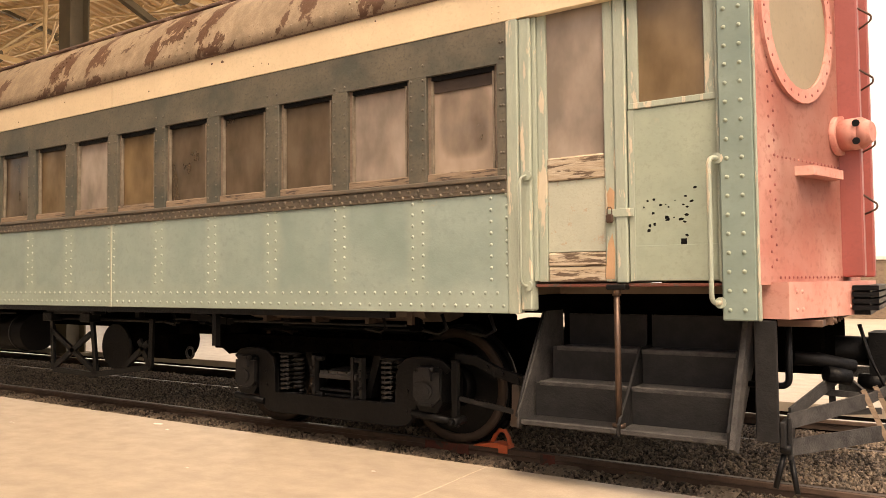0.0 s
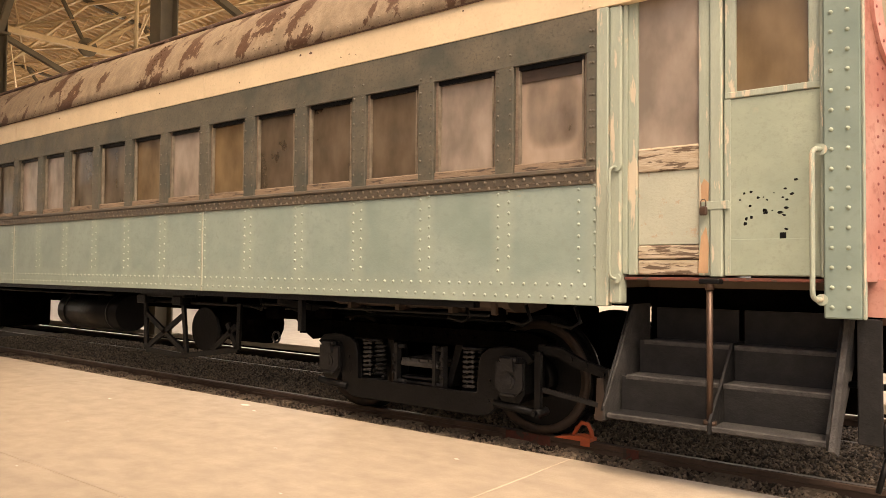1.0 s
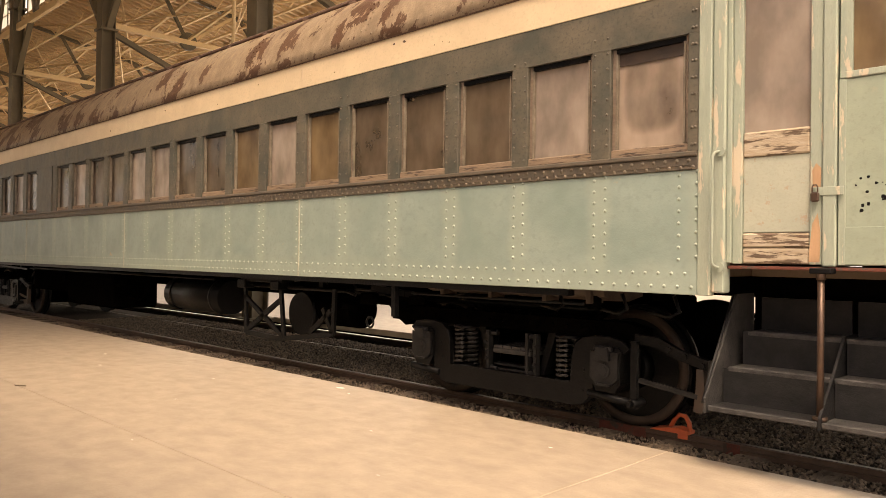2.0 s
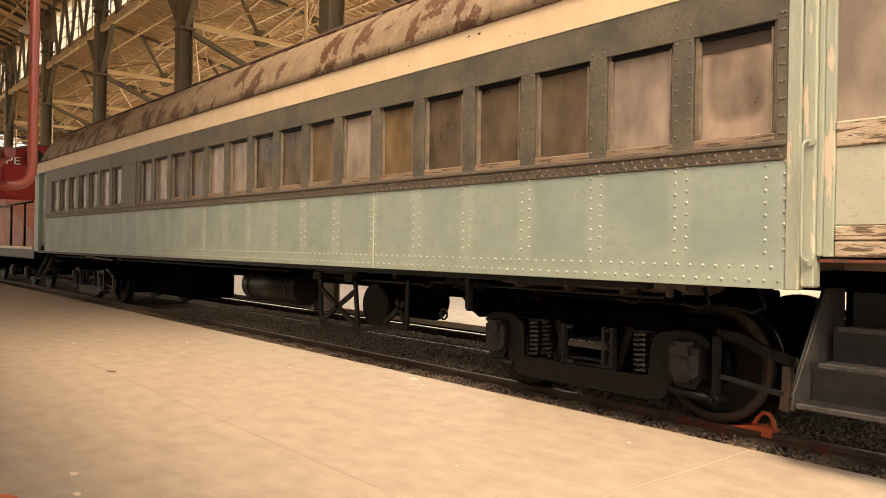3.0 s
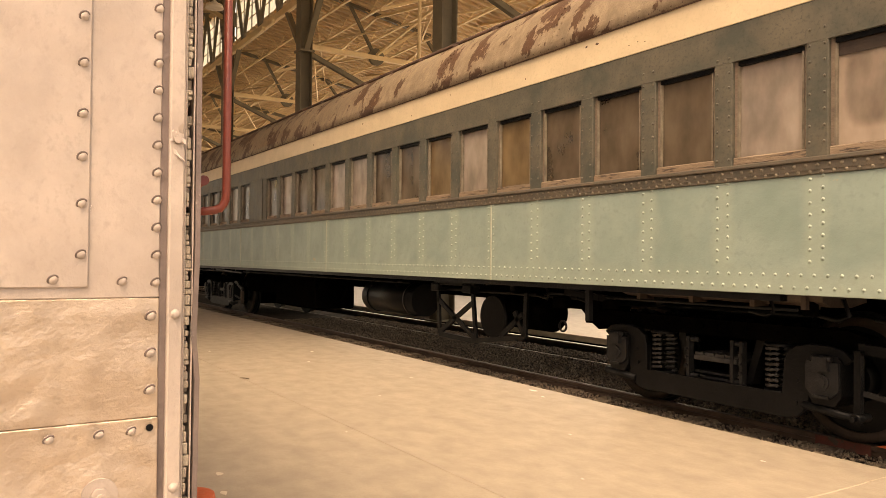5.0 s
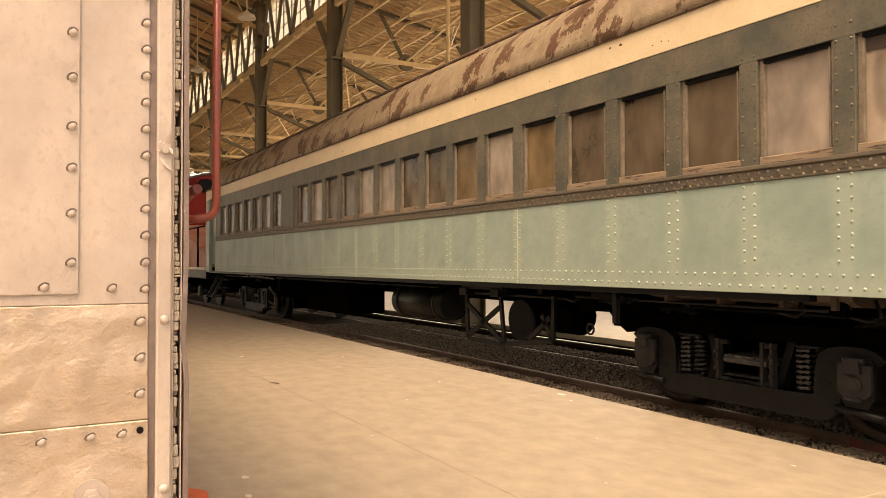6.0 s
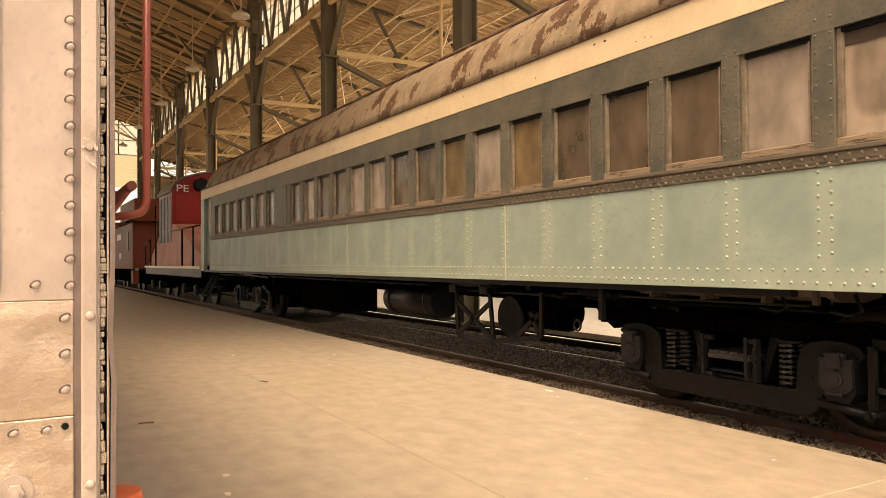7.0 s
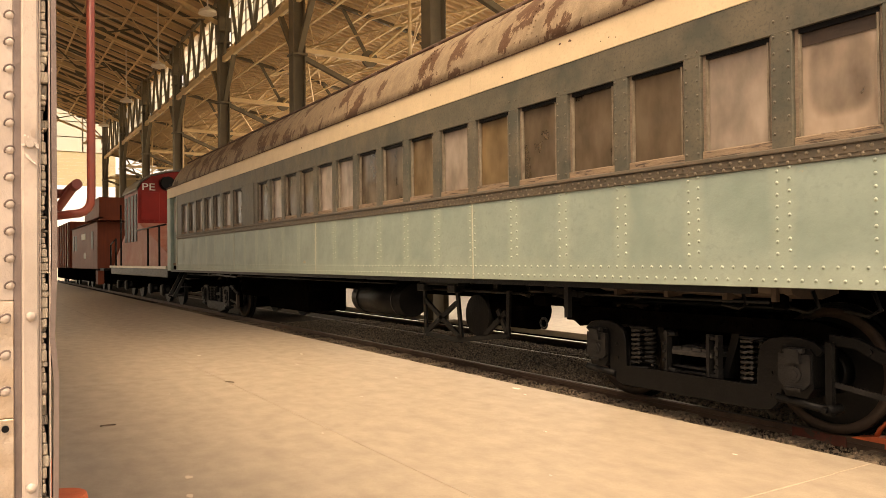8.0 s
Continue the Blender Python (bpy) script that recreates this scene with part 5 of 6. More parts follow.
sweep(bm, [(-11.2, Y + 0.5, 1.05), (-11.2, Y + 0.45, 0.7), (-11.35, Y + 0.45, 0.58), (-11.6, Y + 0.5, 0.56), (-11.9, Y + 0.5, 0.62)], 0.03, 8)
part("air_pipe", bm, GRIME_SHADE, coach)
bx("equipment_box", GRIME_SHADE, coach, -13.9, -12.0, Y + 0.25, Y + 1.0, 0.42, 1.04, 0.03, "black equipment box under the floor")
bx("equipment_box", GRIME_SHADE, coach, -16.0, -14.1, Y + 0.35, Y + 1.0, 0.58, 1.04, 0.03)
bx("equipment_box", GRIME_SHADE, coach, -5.9, -5.3, Y + 0.35, Y + 0.95, 0.82, 0.99, 0.02)
bm = bmesh.new()
prism(bm, [(-5.85, 0.95), (-5.25, 0.95), (-5.3, 0.72), (-5.46, 0.63), (-5.55, 0.68), (-5.7, 0.80)], "y", Y + 0.5, Y + 0.75)
part("brake_cylinder", bm, GRIME_SHADE, coach)
hang = bx("generator_cradle", BLACK, coach, -8.1, -7.2, Y + 0.22, Y + 0.36, 0.98, 1.06, 0.01, "dusty iron generator cradle of crossed straps")
for a, b in (((-8.06, 1.0), (-8.02, 0.37)), ((-8.02, 0.37), (-7.22, 0.35)), ((-7.31, 1.0), (-7.22, 0.36)), ((-8.06, 0.80), (-7.24, 0.38)), ((-7.32, 0.78), (-8.0, 0.40)), ((-7.22, 0.36), (-6.32, 0.48)), ((-6.32, 0.48), (-6.30, 0.95)), ((-6.36, 0.72), (-6.75, 0.45)), ((-6.50, 0.74), (-6.34, 0.50))):
    bm = bmesh.new()
    beam(bm, (a[0], Y + 0.27, a[1]), (b[0], Y + 0.27, b[1]), 0.03, 0.055)
    part("strap", bm, BLACK, hang)
bm = bmesh.new()
rod(bm, (-7.12, Y + 0.42, 0.64), (-7.12, Y + 0.52, 0.64), 0.24, 24)
part("pulley", bm, BLACK, hang)
bm = bmesh.new()
rod(bm, (-7.0, Y + 0.65, 0.72), (-6.3, Y + 0.65, 0.72), 0.20, 18)
part("generator", bm, GRIME_SHADE, hang)
for x in (-8.05, -7.34):
    bm = soft_box(x - 0.09, x + 0.09, Y + 0.2, Y + 0.34, 0.90, 1.0, 0.01)
    part("hanger_bracket", bm, BLACK, hang)
bm = bmesh.new()
beam(bm, (-15.7, Y + 0.15, 0.96), (-17.6, Y + 0.15, 1.0), 0.03, 0.03)
part("brake_rod", bm, BLACK, coach)
for x in (-2.45, -2.85, -3.4, -5.3, -5.9):
    bm = bmesh.new()
    sweep(bm, [(x, Y + 0.18, 1.06), (x + 0.02, Y + 0.22, 0.95), (x - 0.1, Y + 0.3, 0.9), (x - 0.25, Y + 0.3, 0.93)], 0.015, 6)
    part("brake_hose", bm, BLACK, coach)
bm = bmesh.new()
beam(bm, (-5.15, Y + 0.08, 1.04), (-5.15, Y + 0.08, 0.75), 0.05, 0.05)
beam(bm, (-5.5, Y + 0.1, 1.0), (-5.0, Y + 0.25, 0.94), 0.04, 0.06)
part("frame_bracket", bm, BLACK, coach)

# pipes, rods and brackets along the sill
ru = random.Random(31)
for x0, x1, y, z, r in ((-8.6, -15.6, Y + 0.16, 0.985, 0.016), (-5.4, -8.2, Y + 0.34, 0.93, 0.02), (-3.2, -5.9, Y + 0.22, 0.965, 0.014), (-15.8, -20.2, Y + 0.2, 0.97, 0.016), (-3.3, -5.6, Y + 0.6, 0.90, 0.03)):
    bm = bmesh.new()
    rod(bm, (x0, y, z), (x1, y, z), r, 8)
    part("brake_pipe", bm, BLACK, coach)
for i in range(26):
    x = -2.4 - 0.68 * i + ru.uniform(-0.2, 0.2)
    h, y = ru.uniform(0.06, 0.2), Y + ru.uniform(0.13, 0.4)
    bm = soft_box(x - ru.uniform(0.02, 0.07), x + ru.uniform(0.02, 0.06), y, y + 0.06, 1.09 - h, 1.10, 0.006)
    part("frame_bracket", bm, ru.choice((GRIME_SHADE, BLACK, GRIME_SHADE)), coach)
for x, z, s in ((-5.72, 0.88, 0.09), (-5.05, 0.9, 0.07), (-6.05, 0.78, 0.05), (-11.6, 0.84, 0.1), (-14.0, 0.86, 0.08), (-18.6, 0.9, 0.08)):
    bm = soft_box(x - s, x + s, Y + 0.2, Y + 0.3, z - s * 0.6, z + s * 0.6, 0.01)
    part("valve_box", bm, GRIME_SHADE, coach)
bm = bmesh.new()
n = 14
sweep(bm, [(-5.62 + 0.05 * math.cos(6.283 * i / n), Y + 0.18, 0.66 + 0.05 * math.sin(6.283 * i / n)) for i in range(n + 1)], 0.011, 6)
part("ring_bolt", bm, BLACK, coach, "iron ring hanging under the frame")

# far end entrance
bx("rear_door", SAGE, coach, -21.25, -20.56, Y + 0.08, Y + 0.12, 1.25, 3.03, 0.004, "sage-green rear vestibule door")
bx("rear_door_glass", PANE_LIGHT, coach, -21.1, -20.7, Y + 0.07, Y + 0.078, 2.1, 2.9)
bx("rear_post", SAGE_WORN, coach, -20.56, XL - 0.001, Y - 0.006, Y + 0.1, SILL, 3.034)
bx("rear_post", SAGE, coach, XF, -21.25, Y - 0.004, Y + 0.15, 1.06, 3.034)
bx("rear_end", SAGE, coach, XF, XF + 0.06, Y + 0.151, YB - 0.05, 1.06, 3.3)
bm = bmesh.new()
for z, y in TREADS:
    box(bm, -21.18, -20.62, y, y + 0.25, z - 0.025, z)
for x in (-21.19, -20.61):
    beam(bm, (x, Y - 0.06, 0.36), (x, Y + 0.3, 1.06), 0.03, 0.08)
part("rear_steps", bm, STEP, coach)

# rivets in rows
R = []
x = XD - 0.04
while x > XL:
    R += [(x, Y, SILL + 0.05), (x - 0.045, Y, SILL + 0.135)]
    x -= 0.094
for k in range(25):
    c = XD - P * k - (0.03 if k == 0 else 0)
    if c < XL:
        break
    for s in (-0.045, 0.045) if k else (-0.10, 0.02):
        R += [(c + s, Y, SILL + 0.225 + 0.078 * i + (0.02 if s > 0 else 0)) for i in range(8)]
rivets("rivets", R, (0, -1, 0), 0.0128, RIVET, coach, 0.8)
R = []
x = XD - 0.03
while x > XL:
    R += [(x, Y - 0.012, GREEN + 0.018), (x - 0.03, Y - 0.012, GREEN + 0.062)]
    x -= 0.082
rivets("belt_rivets", R, (0, -1, 0), 0.0135, BEAD, coach, 0.75)
R = []
for i in range(0, len(edges), 2):
    a, b = edges[i], edges[i + 1]
    for x in ((a - 0.025, b + 0.025) if i else (a - 0.025, b + 0.03)):
        R += [(x, Y, BAND + 0.06 + 0.107 * j + (0.05 if i % 4 else 0)) for j in range(9 if i == 0 else 8)]
rivets("pier_rivets", R, (0, -1, 0), 0.011, BELT, coach, 0.75)
R = []
x = -0.8
while x > XF + 0.2:
    R += [(x, Y - 0.022, EAVE + 0.018)]
    x -= 0.115
rivets("eave_rivets", R, (0, -1, 0), 0.011, RUST, coach)
R = []
for s0 in (-2.3, -6.45, -10.82, -15.2):
    R += [(s0 + d, Y - 0.006, DARK + 0.03 + 0.042 * i) for d in (0.0, 0.05) for i in range(6)]
rivets("board_rivets", R, (0, -1, 0), 0.008, CREAM, coach, 0.7)
R = []
for k in range(10):
    x = -1.5 - 2.05 * k
    R += [(x + d, Y + a - 0.004, z) for d in (0.0, 0.07) for a, z in ((0.005, 3.44), (0.03, 3.50), (0.055, 3.565), (0.085, 3.625), (0.12, 3.68), (0.16, 3.74), (0.21, 3.80))]
x = -0.8
while x > XF + 0.3:
    R.append((x, Y - 0.012, 3.385))
    x -= 0.16
rivets("roof_rivets", R, (0, -0.93, 0.36), 0.011, ROOF, coach, 0.8)
R = [(-0.805 + s, Y - 0.004, 1.12 + 0.107 * i + o) for s, o in ((0, 0), (0.082, 0)) for i in range(20)]
rivets("post_rivets", R, (0, -1, 0), 0.013, DOORGREEN, coach, 0.8)
R = []
for y in (4.615, 4.665):
    p, nn = on_end(y, 0.0)
    R += [(p.x, p.y, 1.36 + 0.085 * i + (0.04 if y > 4.64 else 0)) for i in range(22)]
p, nn = on_end(4.64)
rivets("end_rivets", R, nn, 0.010, POSTRED, coach)
R = []
for i in range(26):
    y = 4.70 + i * 0.045
    p, n2 = on_end(min(y, 5.45), 0.0)
    if y < 5.45:
        R += [(p.x, p.y, 1.30), (p.x, p.y, 1.99)]
p, nn = on_end(5.45)
R += [(p.x, p.y, 1.36 + 0.09 * i) for i in range(20)]
rivets("end_rivets", R, on_end(5.1)[1], 0.009, POSTRED, coach)
R = [(*(on_end(y, 0.10)[0][:2]), z) for y in (4.68, 4.74, 5.30, 5.36) for z in (1.12, 1.22)]
rivets("beam_rivets", R, on_end(5.1)[1], 0.014, PINK, coach)

# pilot and coupler under the front end
bx("pilot_post", STEP, coach, -0.705, -0.585, Y + 0.10, Y + 0.13, 0.385, 1.06, 0.006, "grey steel pilot post")
bx("pilot_foot", STEP, coach, -0.70, -0.585, Y + 0.131, Y + 0.45, 0.385, 0.41, 0.005)
bx("pilot_foot", STEP, coach, -0.584, -0.555, Y + 0.11, Y + 0.45, 0.36, 0.50, 0.005)
pil = bx("pilot", STEP, coach, -0.554, -0.53, Y + 0.16, Y + 0.22, 0.28, 0.52, 0.006, "open slatted steel pilot below the end")
for a, b, h in (((-0.545, 4.67, 0.50), (-0.21, 5.2, 0.565), 0.085), ((-0.545, 4.67, 0.355), (-0.11, 5.24, 0.385), 0.09), ((-0.545, 4.72, 0.53), (-0.36, 5.6, 0.68), 0.075),
                ((-0.36, 5.6, 0.68), (-0.20, 5.22, 0.60), 0.035), ((-0.47, 5.5, 0.565), (-0.22, 5.6, 0.54), 0.04), ((-0.50, 5.4, 0.45), (-0.14, 5.5, 0.47), 0.04), ((-0.42, 5.55, 0.63), (-0.41, 5.55, 0.40), 0.04),
                ((-0.11, 5.24, 0.385), (0.06, 6.0, 0.385), 0.09), ((-0.21, 5.2, 0.565), (-0.02, 6.0, 0.60), 0.06), ((-0.545, 7.37, 0.50), (-0.21, 6.84, 0.565), 0.085), ((-0.545, 7.37, 0.355), (-0.11, 6.80, 0.385), 0.09)):
    bm = bmesh.new()
    beam(bm, a, b, 0.016, h)
    part("pilot_bar", bm, DUST, pil)
for y, o in ((5.20, 0.0), (5.42, 0.05), (5.64, 0.10)):
    bm = bmesh.new()
    beam(bm, (-0.215 + o, y, 0.63), (-0.10 + o, y + 0.02, 0.345), 0.02, 0.028)
    part("pilot_slat", bm, RAILWOOD, pil, "worn tan wooden slat")
bm = bmesh.new()
rod(bm, (-0.57, Y + 0.16, 0.33), (-0.61, Y + 0.10, 0.14), 0.016, 8)
rod(bm, (-0.54, Y + 0.18, 0.30), (-0.50, Y + 0.10, 0.12), 0.016, 8)
rod(bm, (-0.585, Y + 0.14, 0.35), (-0.53, Y + 0.14, 0.35), 0.028, 8)
part("pilot_brace", bm, BLACK, coach)
bm = bmesh.new()
rod(bm, (-0.75, YM, 0.80), (-0.15, YM, 0.79), 0.10, 12)
prism(bm, [(-0.22, YM - 0.17), (0.08, YM - 0.19), (0.22, YM - 0.05), (0.12, YM + 0.0), (0.18, YM + 0.15), (-0.2, YM + 0.15)], "z", 0.62, 0.93)
rod(bm, (0.08, YM - 0.14, 0.56), (0.08, YM - 0.14, 0.98), 0.05, 10)
rod(bm, (-0.28, YM - 0.12, 0.60), (-0.12, YM - 0.16, 0.60), 0.055, 10)
part("coupler", bm, BLACK, coach, "black knuckle coupler")
bx("draft_gear", GRIME_SHADE, coach, -1.1, -0.43, 5.35, 6.7, 0.69, 1.0, 0.02, "grimy black draft gear box")
bx("draft_beam", RUST, coach, -0.62, -0.38, 4.85, YB - 0.45, 1.015, 1.055, 0.004, "brown rusty cross beam")
for y in (5.02, 5.22, 5.4):
    bm = bmesh.new()
    box(bm, -0.40, -0.345, y, y + 0.07, 1.02, 1.068)
    rod(bm, (-0.35, y + 0.035, 1.045), (-0.33, y + 0.035, 1.045), 0.014, 6)
    part("beam_bracket", bm, RUST, coach)
bm = bmesh.new()
sweep(bm, [(-0.568, 4.9, 1.02)] + bend((-0.568, 4.9, 1.02), (-0.572, 4.9, 0.664), (-0.80, 4.93, 0.66), 0.05) + [(-0.80, 4.93, 0.66)], 0.02, 8)
part("air_pipe", bm, BLACK, coach)
bm = bmesh.new()
sweep(bm, [(-0.62, Y + 0.17, 1.03), (-0.60, Y + 0.17, 0.92), (-0.62, Y + 0.18, 0.82), (-0.61, Y + 0.18, 0.74)], 0.008, 6)
part("chain", bm, RUST, coach)
bm = bmesh.new()
sweep(bm, [(-0.60, 5.2, 0.80), (-0.45, 5.3, 0.79), (-0.36, 5.4, 0.76), (-0.28, 5.45, 0.74)], 0.045, 10)
rod(bm, (-0.42, 5.28, 0.71), (-0.30, 5.36, 0.68), 0.05, 10)
part("glad_hand", bm, BLACK, coach, "greasy iron hose valve")
bm = bmesh.new()
sweep(bm, [(-0.25, YM - 0.45, 1.0), (-0.2, YM - 0.45, 0.80), (-0.12, YM - 0.42, 0.60), (0.0, YM - 0.36, 0.52), (0.1, YM - 0.34, 0.60)], 0.013, 8)
part("air_hose", bm, BLACK, coach)

# wheel chock on the rail
ch = thing("wheel_chock", "bright orange steel wheel chock clamped on the rail", "wheel chock", (-2.75, NEAR_RAIL, 0))
bm = bmesh.new()
prism(bm, [(-2.93, 0.004), (-2.62, 0.004), (-2.62, 0.03), (-2.72, 0.045), (-2.91, 0.015)], "y", NEAR_RAIL - 0.06, NEAR_RAIL + 0.05)
part("wedge", bm, ORANGE, ch)
bm = bmesh.new()
sweep(bm, [(-2.79, NEAR_RAIL, 0.03), (-2.76, NEAR_RAIL, 0.09), (-2.72, NEAR_RAIL, 0.135), (-2.67, NEAR_RAIL, 0.13), (-2.64, NEAR_RAIL, 0.08), (-2.63, NEAR_RAIL, 0.02)], 0.018, 8)
part("loop_handle", bm, ORANGE, ch)
bm = soft_box(-2.70, -2.62, NEAR_RAIL - 0.066, NEAR_RAIL - 0.061, -0.03, 0.035, 0.002)
part("clamp", bm, ORANGE, ch)

# ---- the silver car beside the camera ----
PX, PY = -1.295, 0.115                   # its end face and its side
car = thing("silver_railcar", "silver-pink painted riveted steel railcar with a worn corner", "railcar", (-6, -1.4, 0))
bx("end_plate", SILVER, car, PX - 0.012, PX, -2.9, 0.0505, 1.233, 3.3, 0.0015)
bx("cover_plate", SILVER, car, PX, PX + 0.004, -2.5, -0.053, 1.25, 3.25, 0.0015)
bx("end_plate", SILVER_LOW, car, PX - 0.012, PX + 0.002, -2.9, 0.0505, 1.0445, 1.2324, 0.0015)
bx("end_plate", SILVER_LOW, car, PX - 0.012, PX + 0.005, -2.9, 0.0505, 0.55, 1.044, 0.0015)
bx("corner_strip", SILVER, car, PX - 0.012, PX + 0.009, 0.0615, 0.086, 0.55, 3.3, 0.003)
# dark mauve fill: the groove's shade is in its colour
bx("groove", GROOVE, car, PX - 0.012, PX - 0.001, 0.0507, 0.0613, 0.55, 3.3)
bx("corner_bead", SILVER, car, PX - 0.015, PX + 0.005, 0.0863, 0.0893, 0.55, 3.3, 0.0015)
core = mat("split_wood", (0.50, 0.43, 0.34), (0.24, 0.185, 0.145), 0.9, scale=25, grain=(3, 3, 0.7), bump=0.9, bump_scale=60)
rw = random.Random(12)
z = 0.55
while z < 3.3:
    h = rw.uniform(0.004, 0.02)
    d = rw.uniform(0.001, 0.007) if rw.random() < 0.82 else 0.02
    bx("core_chunk", core, car, PX - 0.05, PX - d * 0.7 + 0.003, 0.0895, 0.0985 + rw.uniform(-0.005, 0.0025), z, min(z + h - 0.001, 3.3), 0.0015)
    z += h
bx("side_plate", SILVER, car, -11.0, PX - 0.003, 0.1012, 0.1035, 0.55, 3.3)
trim = [(0.0, 0.0), (0.3, 0.001), (0.55, 0.003), (0.62, -0.003), (0.75, 0.001), (1.2, 0.0), (2.75, 0.001)]
bm = bmesh.new()
for (a, o), (b, q) in zip(trim, trim[1:]):
    beam(bm, (PX - 0.012, 0.1085 + o, 0.55 + a), (PX - 0.012, 0.1085 + q, 0.55 + b), 0.026, 0.008)
part("edge_trim", bm, GROOVE, car, "bent rusty edge strip")
bx("body_core", GRIME_SHADE, car, -11.0, PX - 0.013, -2.88, 0.04, 0.56, 3.29)
bx("far_side", SILVER, car, -11.0, PX, -2.94, -2.901, 0.55, 3.3)
bx("underframe", GRIME_SHADE, car, -10.8, PX - 0.2, -2.5, -0.3, 0.35, 0.549)
for x in (-3.0, -4.8, -7.6, -9.4):
    for y in (-2.13, -0.69):
        bm = bmesh.new()
        rod(bm, (x, y - 0.05, 0.42), (x, y + 0.05, 0.42), 0.42, 24)
        part("wheel", bm, BLACK, car)
bx("roof_deck", SILVER, car, -11.0, PX, -2.94, 0.11, 3.301, 3.36, 0.02)


def rivet_rings(spots, r):
    """Thin dark discs round the foot of rivet heads."""
    bm = bmesh.new()
    for x, y, z in spots:
        rod(bm, (x - 0.0004, y, z), (x + 0.0007, y + 0.0004, z - 0.0006), r, 12, r * 0.9)
    ob = part("dirt_crust", bm, GROOVE, car, "thin dark rings round the rivets")
    ob["kind"] = "stuff"


R = [(PX, 0.045, 1.257 + 0.0436 * i) for i in range(45)]
rivet_rings(R, 0.0093)
rivets("rivets", R, (1, 0, 0), 0.0075, SILVER, car, 0.75)
R = [(PX + 0.002, 0.038, z) for z in (1.204, 1.146, 1.088)]
rivet_rings(R, 0.0104)
rivets("rivets", R, (1, 0, 0), 0.0085, SILVER, car, 0.75)
R = [(PX + 0.004, -0.064, 1.30 + 0.071 * i + (0.006 if i % 3 else 0)) for i in range(26)] + [(PX + 0.004, -0.101 - 0.075 * i, 1.262) for i in range(8)]
R += [(PX, -0.0045, 1.259)] + [(PX + 0.005, y, 1.026) for y in (0.011, -0.035, -0.103, -0.18)]
rivet_rings(R, 0.0092)
rivets("rivets", R, (1, 0, 0), 0.0075, SILVER, car, 0.75)
bm = bmesh.new()
rod(bm, (PX + 0.004, 0.038, 1.029), (PX + 0.007, 0.038, 1.029), 0.0055, 14)
part("empty_hole", bm, BLACK, car, "dark empty bolt hole")
rivets("rivets", [(PX + 0.009, 0.0745, z) for z in (1.206, 0.93, 1.95, 2.4)], (1, 0, 0), 0.0085, SILVER, car, 0.75)
bm = bmesh.new()
bo = Vector((PX + 0.005, -0.033, 0.934))
rod(bm, bo, bo + Vector((0.004, 0, 0)), 0.026, 20)
rod(bm, bo + Vector((0.004, 0, 0)), bo + Vector((0.015, 0, 0)), 0.0135, 6)
rod(bm, bo + Vector((0.015, 0, 0)), bo + Vector((0.021, 0, 0)), 0.006, 10)
part("bolt", bm, SILVER, car, "large painted bolt with washer")
bm = bmesh.new()
cn = Vector((PX + 0.008, 0.0735, 1.485))
rod(bm, cn, cn + Vector((0.007, 0, 0)), 0.0075, 8, 0.006)
for a, b, lift in (((0.064, 1.474), (0.080, 1.452), 0.006), ((0.074, 1.461), (0.0845, 1.4505), 0.009), ((0.0755, 1.496), (0.0795, 1.513), 0.008), ((0.080, 1.49), (0.0855, 1.477), 0.007), ((0.066, 1.488), (0.0625, 1.481), 0.004)):
    u = [bm.verts.new((PX + 0.0085, a[0], a[1])), bm.verts.new((PX + 0.0085, a[0] + 0.006, a[1] - 0.003)), bm.verts.new((PX + 0.0085 + lift, b[0], b[1])), bm.verts.new((PX + 0.0105, (a[0] + b[0]) / 2 - 0.004, (a[1] + b[1]) / 2)), bm.verts.new((PX + 0.006, (a[0] + b[0]) / 2, (a[1] + b[1]) / 2))]
    for i, j in ((0, 1), (1, 2), (2, 3), (3, 0)):
        bm.faces.new((u[i], u[j], u[4]))
    bm.faces.new((u[0], u[1], u[2], u[3]))
bmesh.ops.recalc_face_normals(bm, faces=bm.faces[:])
part("torn_patch", bm, SILVER, car, "torn lifted metal at a bolt")
bm = bmesh.new()
gx, gy = PX - 0.06, 0.172
sweep(bm, [(gx, gy, 2.3)] + bend((gx, gy, 2.3), (gx, gy, 1.378), (gx - 0.02, 0.1, 1.378), 0.03) + [(gx - 0.02, 0.10, 1.372)], 0.0074, 10)
part("grab_iron", bm, REDPIPE, car, "red painted bent grab iron")
bm = bmesh.new()
sweep(bm, [(gx - 0.22, 0.1, 1.43), (gx - 0.22, 0.15, 1.43), (gx - 0.1, 0.16, 1.44)], 0.0095, 10)
sweep(bm, [(gx - 0.22, 0.1, 1.37), (gx - 0.2, 0.13, 1.39), (gx - 0.12, 0.155, 1.435)], 0.008, 10)
part("grab_iron", bm, REDPIPE, car)
bm = bmesh.new()
rod(bm, (gx - 0.03, 0.12, 0.86), (gx - 0.03, 0.12, 0.885), 0.052, 20, 0.046)
rod(bm, (gx - 0.03, 0.108, 0.885), (gx - 0.03, 0.108, 0.95), 0.010, 10)
part("step_disc", bm, ORANGE, car, "red round step at the car side")

# ---- the trains beyond the coach ----
loco = thing("electric_locomotive", "dark red steeple-cab electric locomotive with white lettering", "locomotive", (-27, YM, 0))
bx("frame", BLACK, loco, -32.3, -21.9, Y + 0.05, YB - 0.05, 0.85, 1.14, 0.02)
bx("deck_edge", ENAMEL, loco, -32.35, -21.9, Y + 0.0, Y + 0.05, 1.10, 1.18, 0.01, "pale scuffed deck edge")
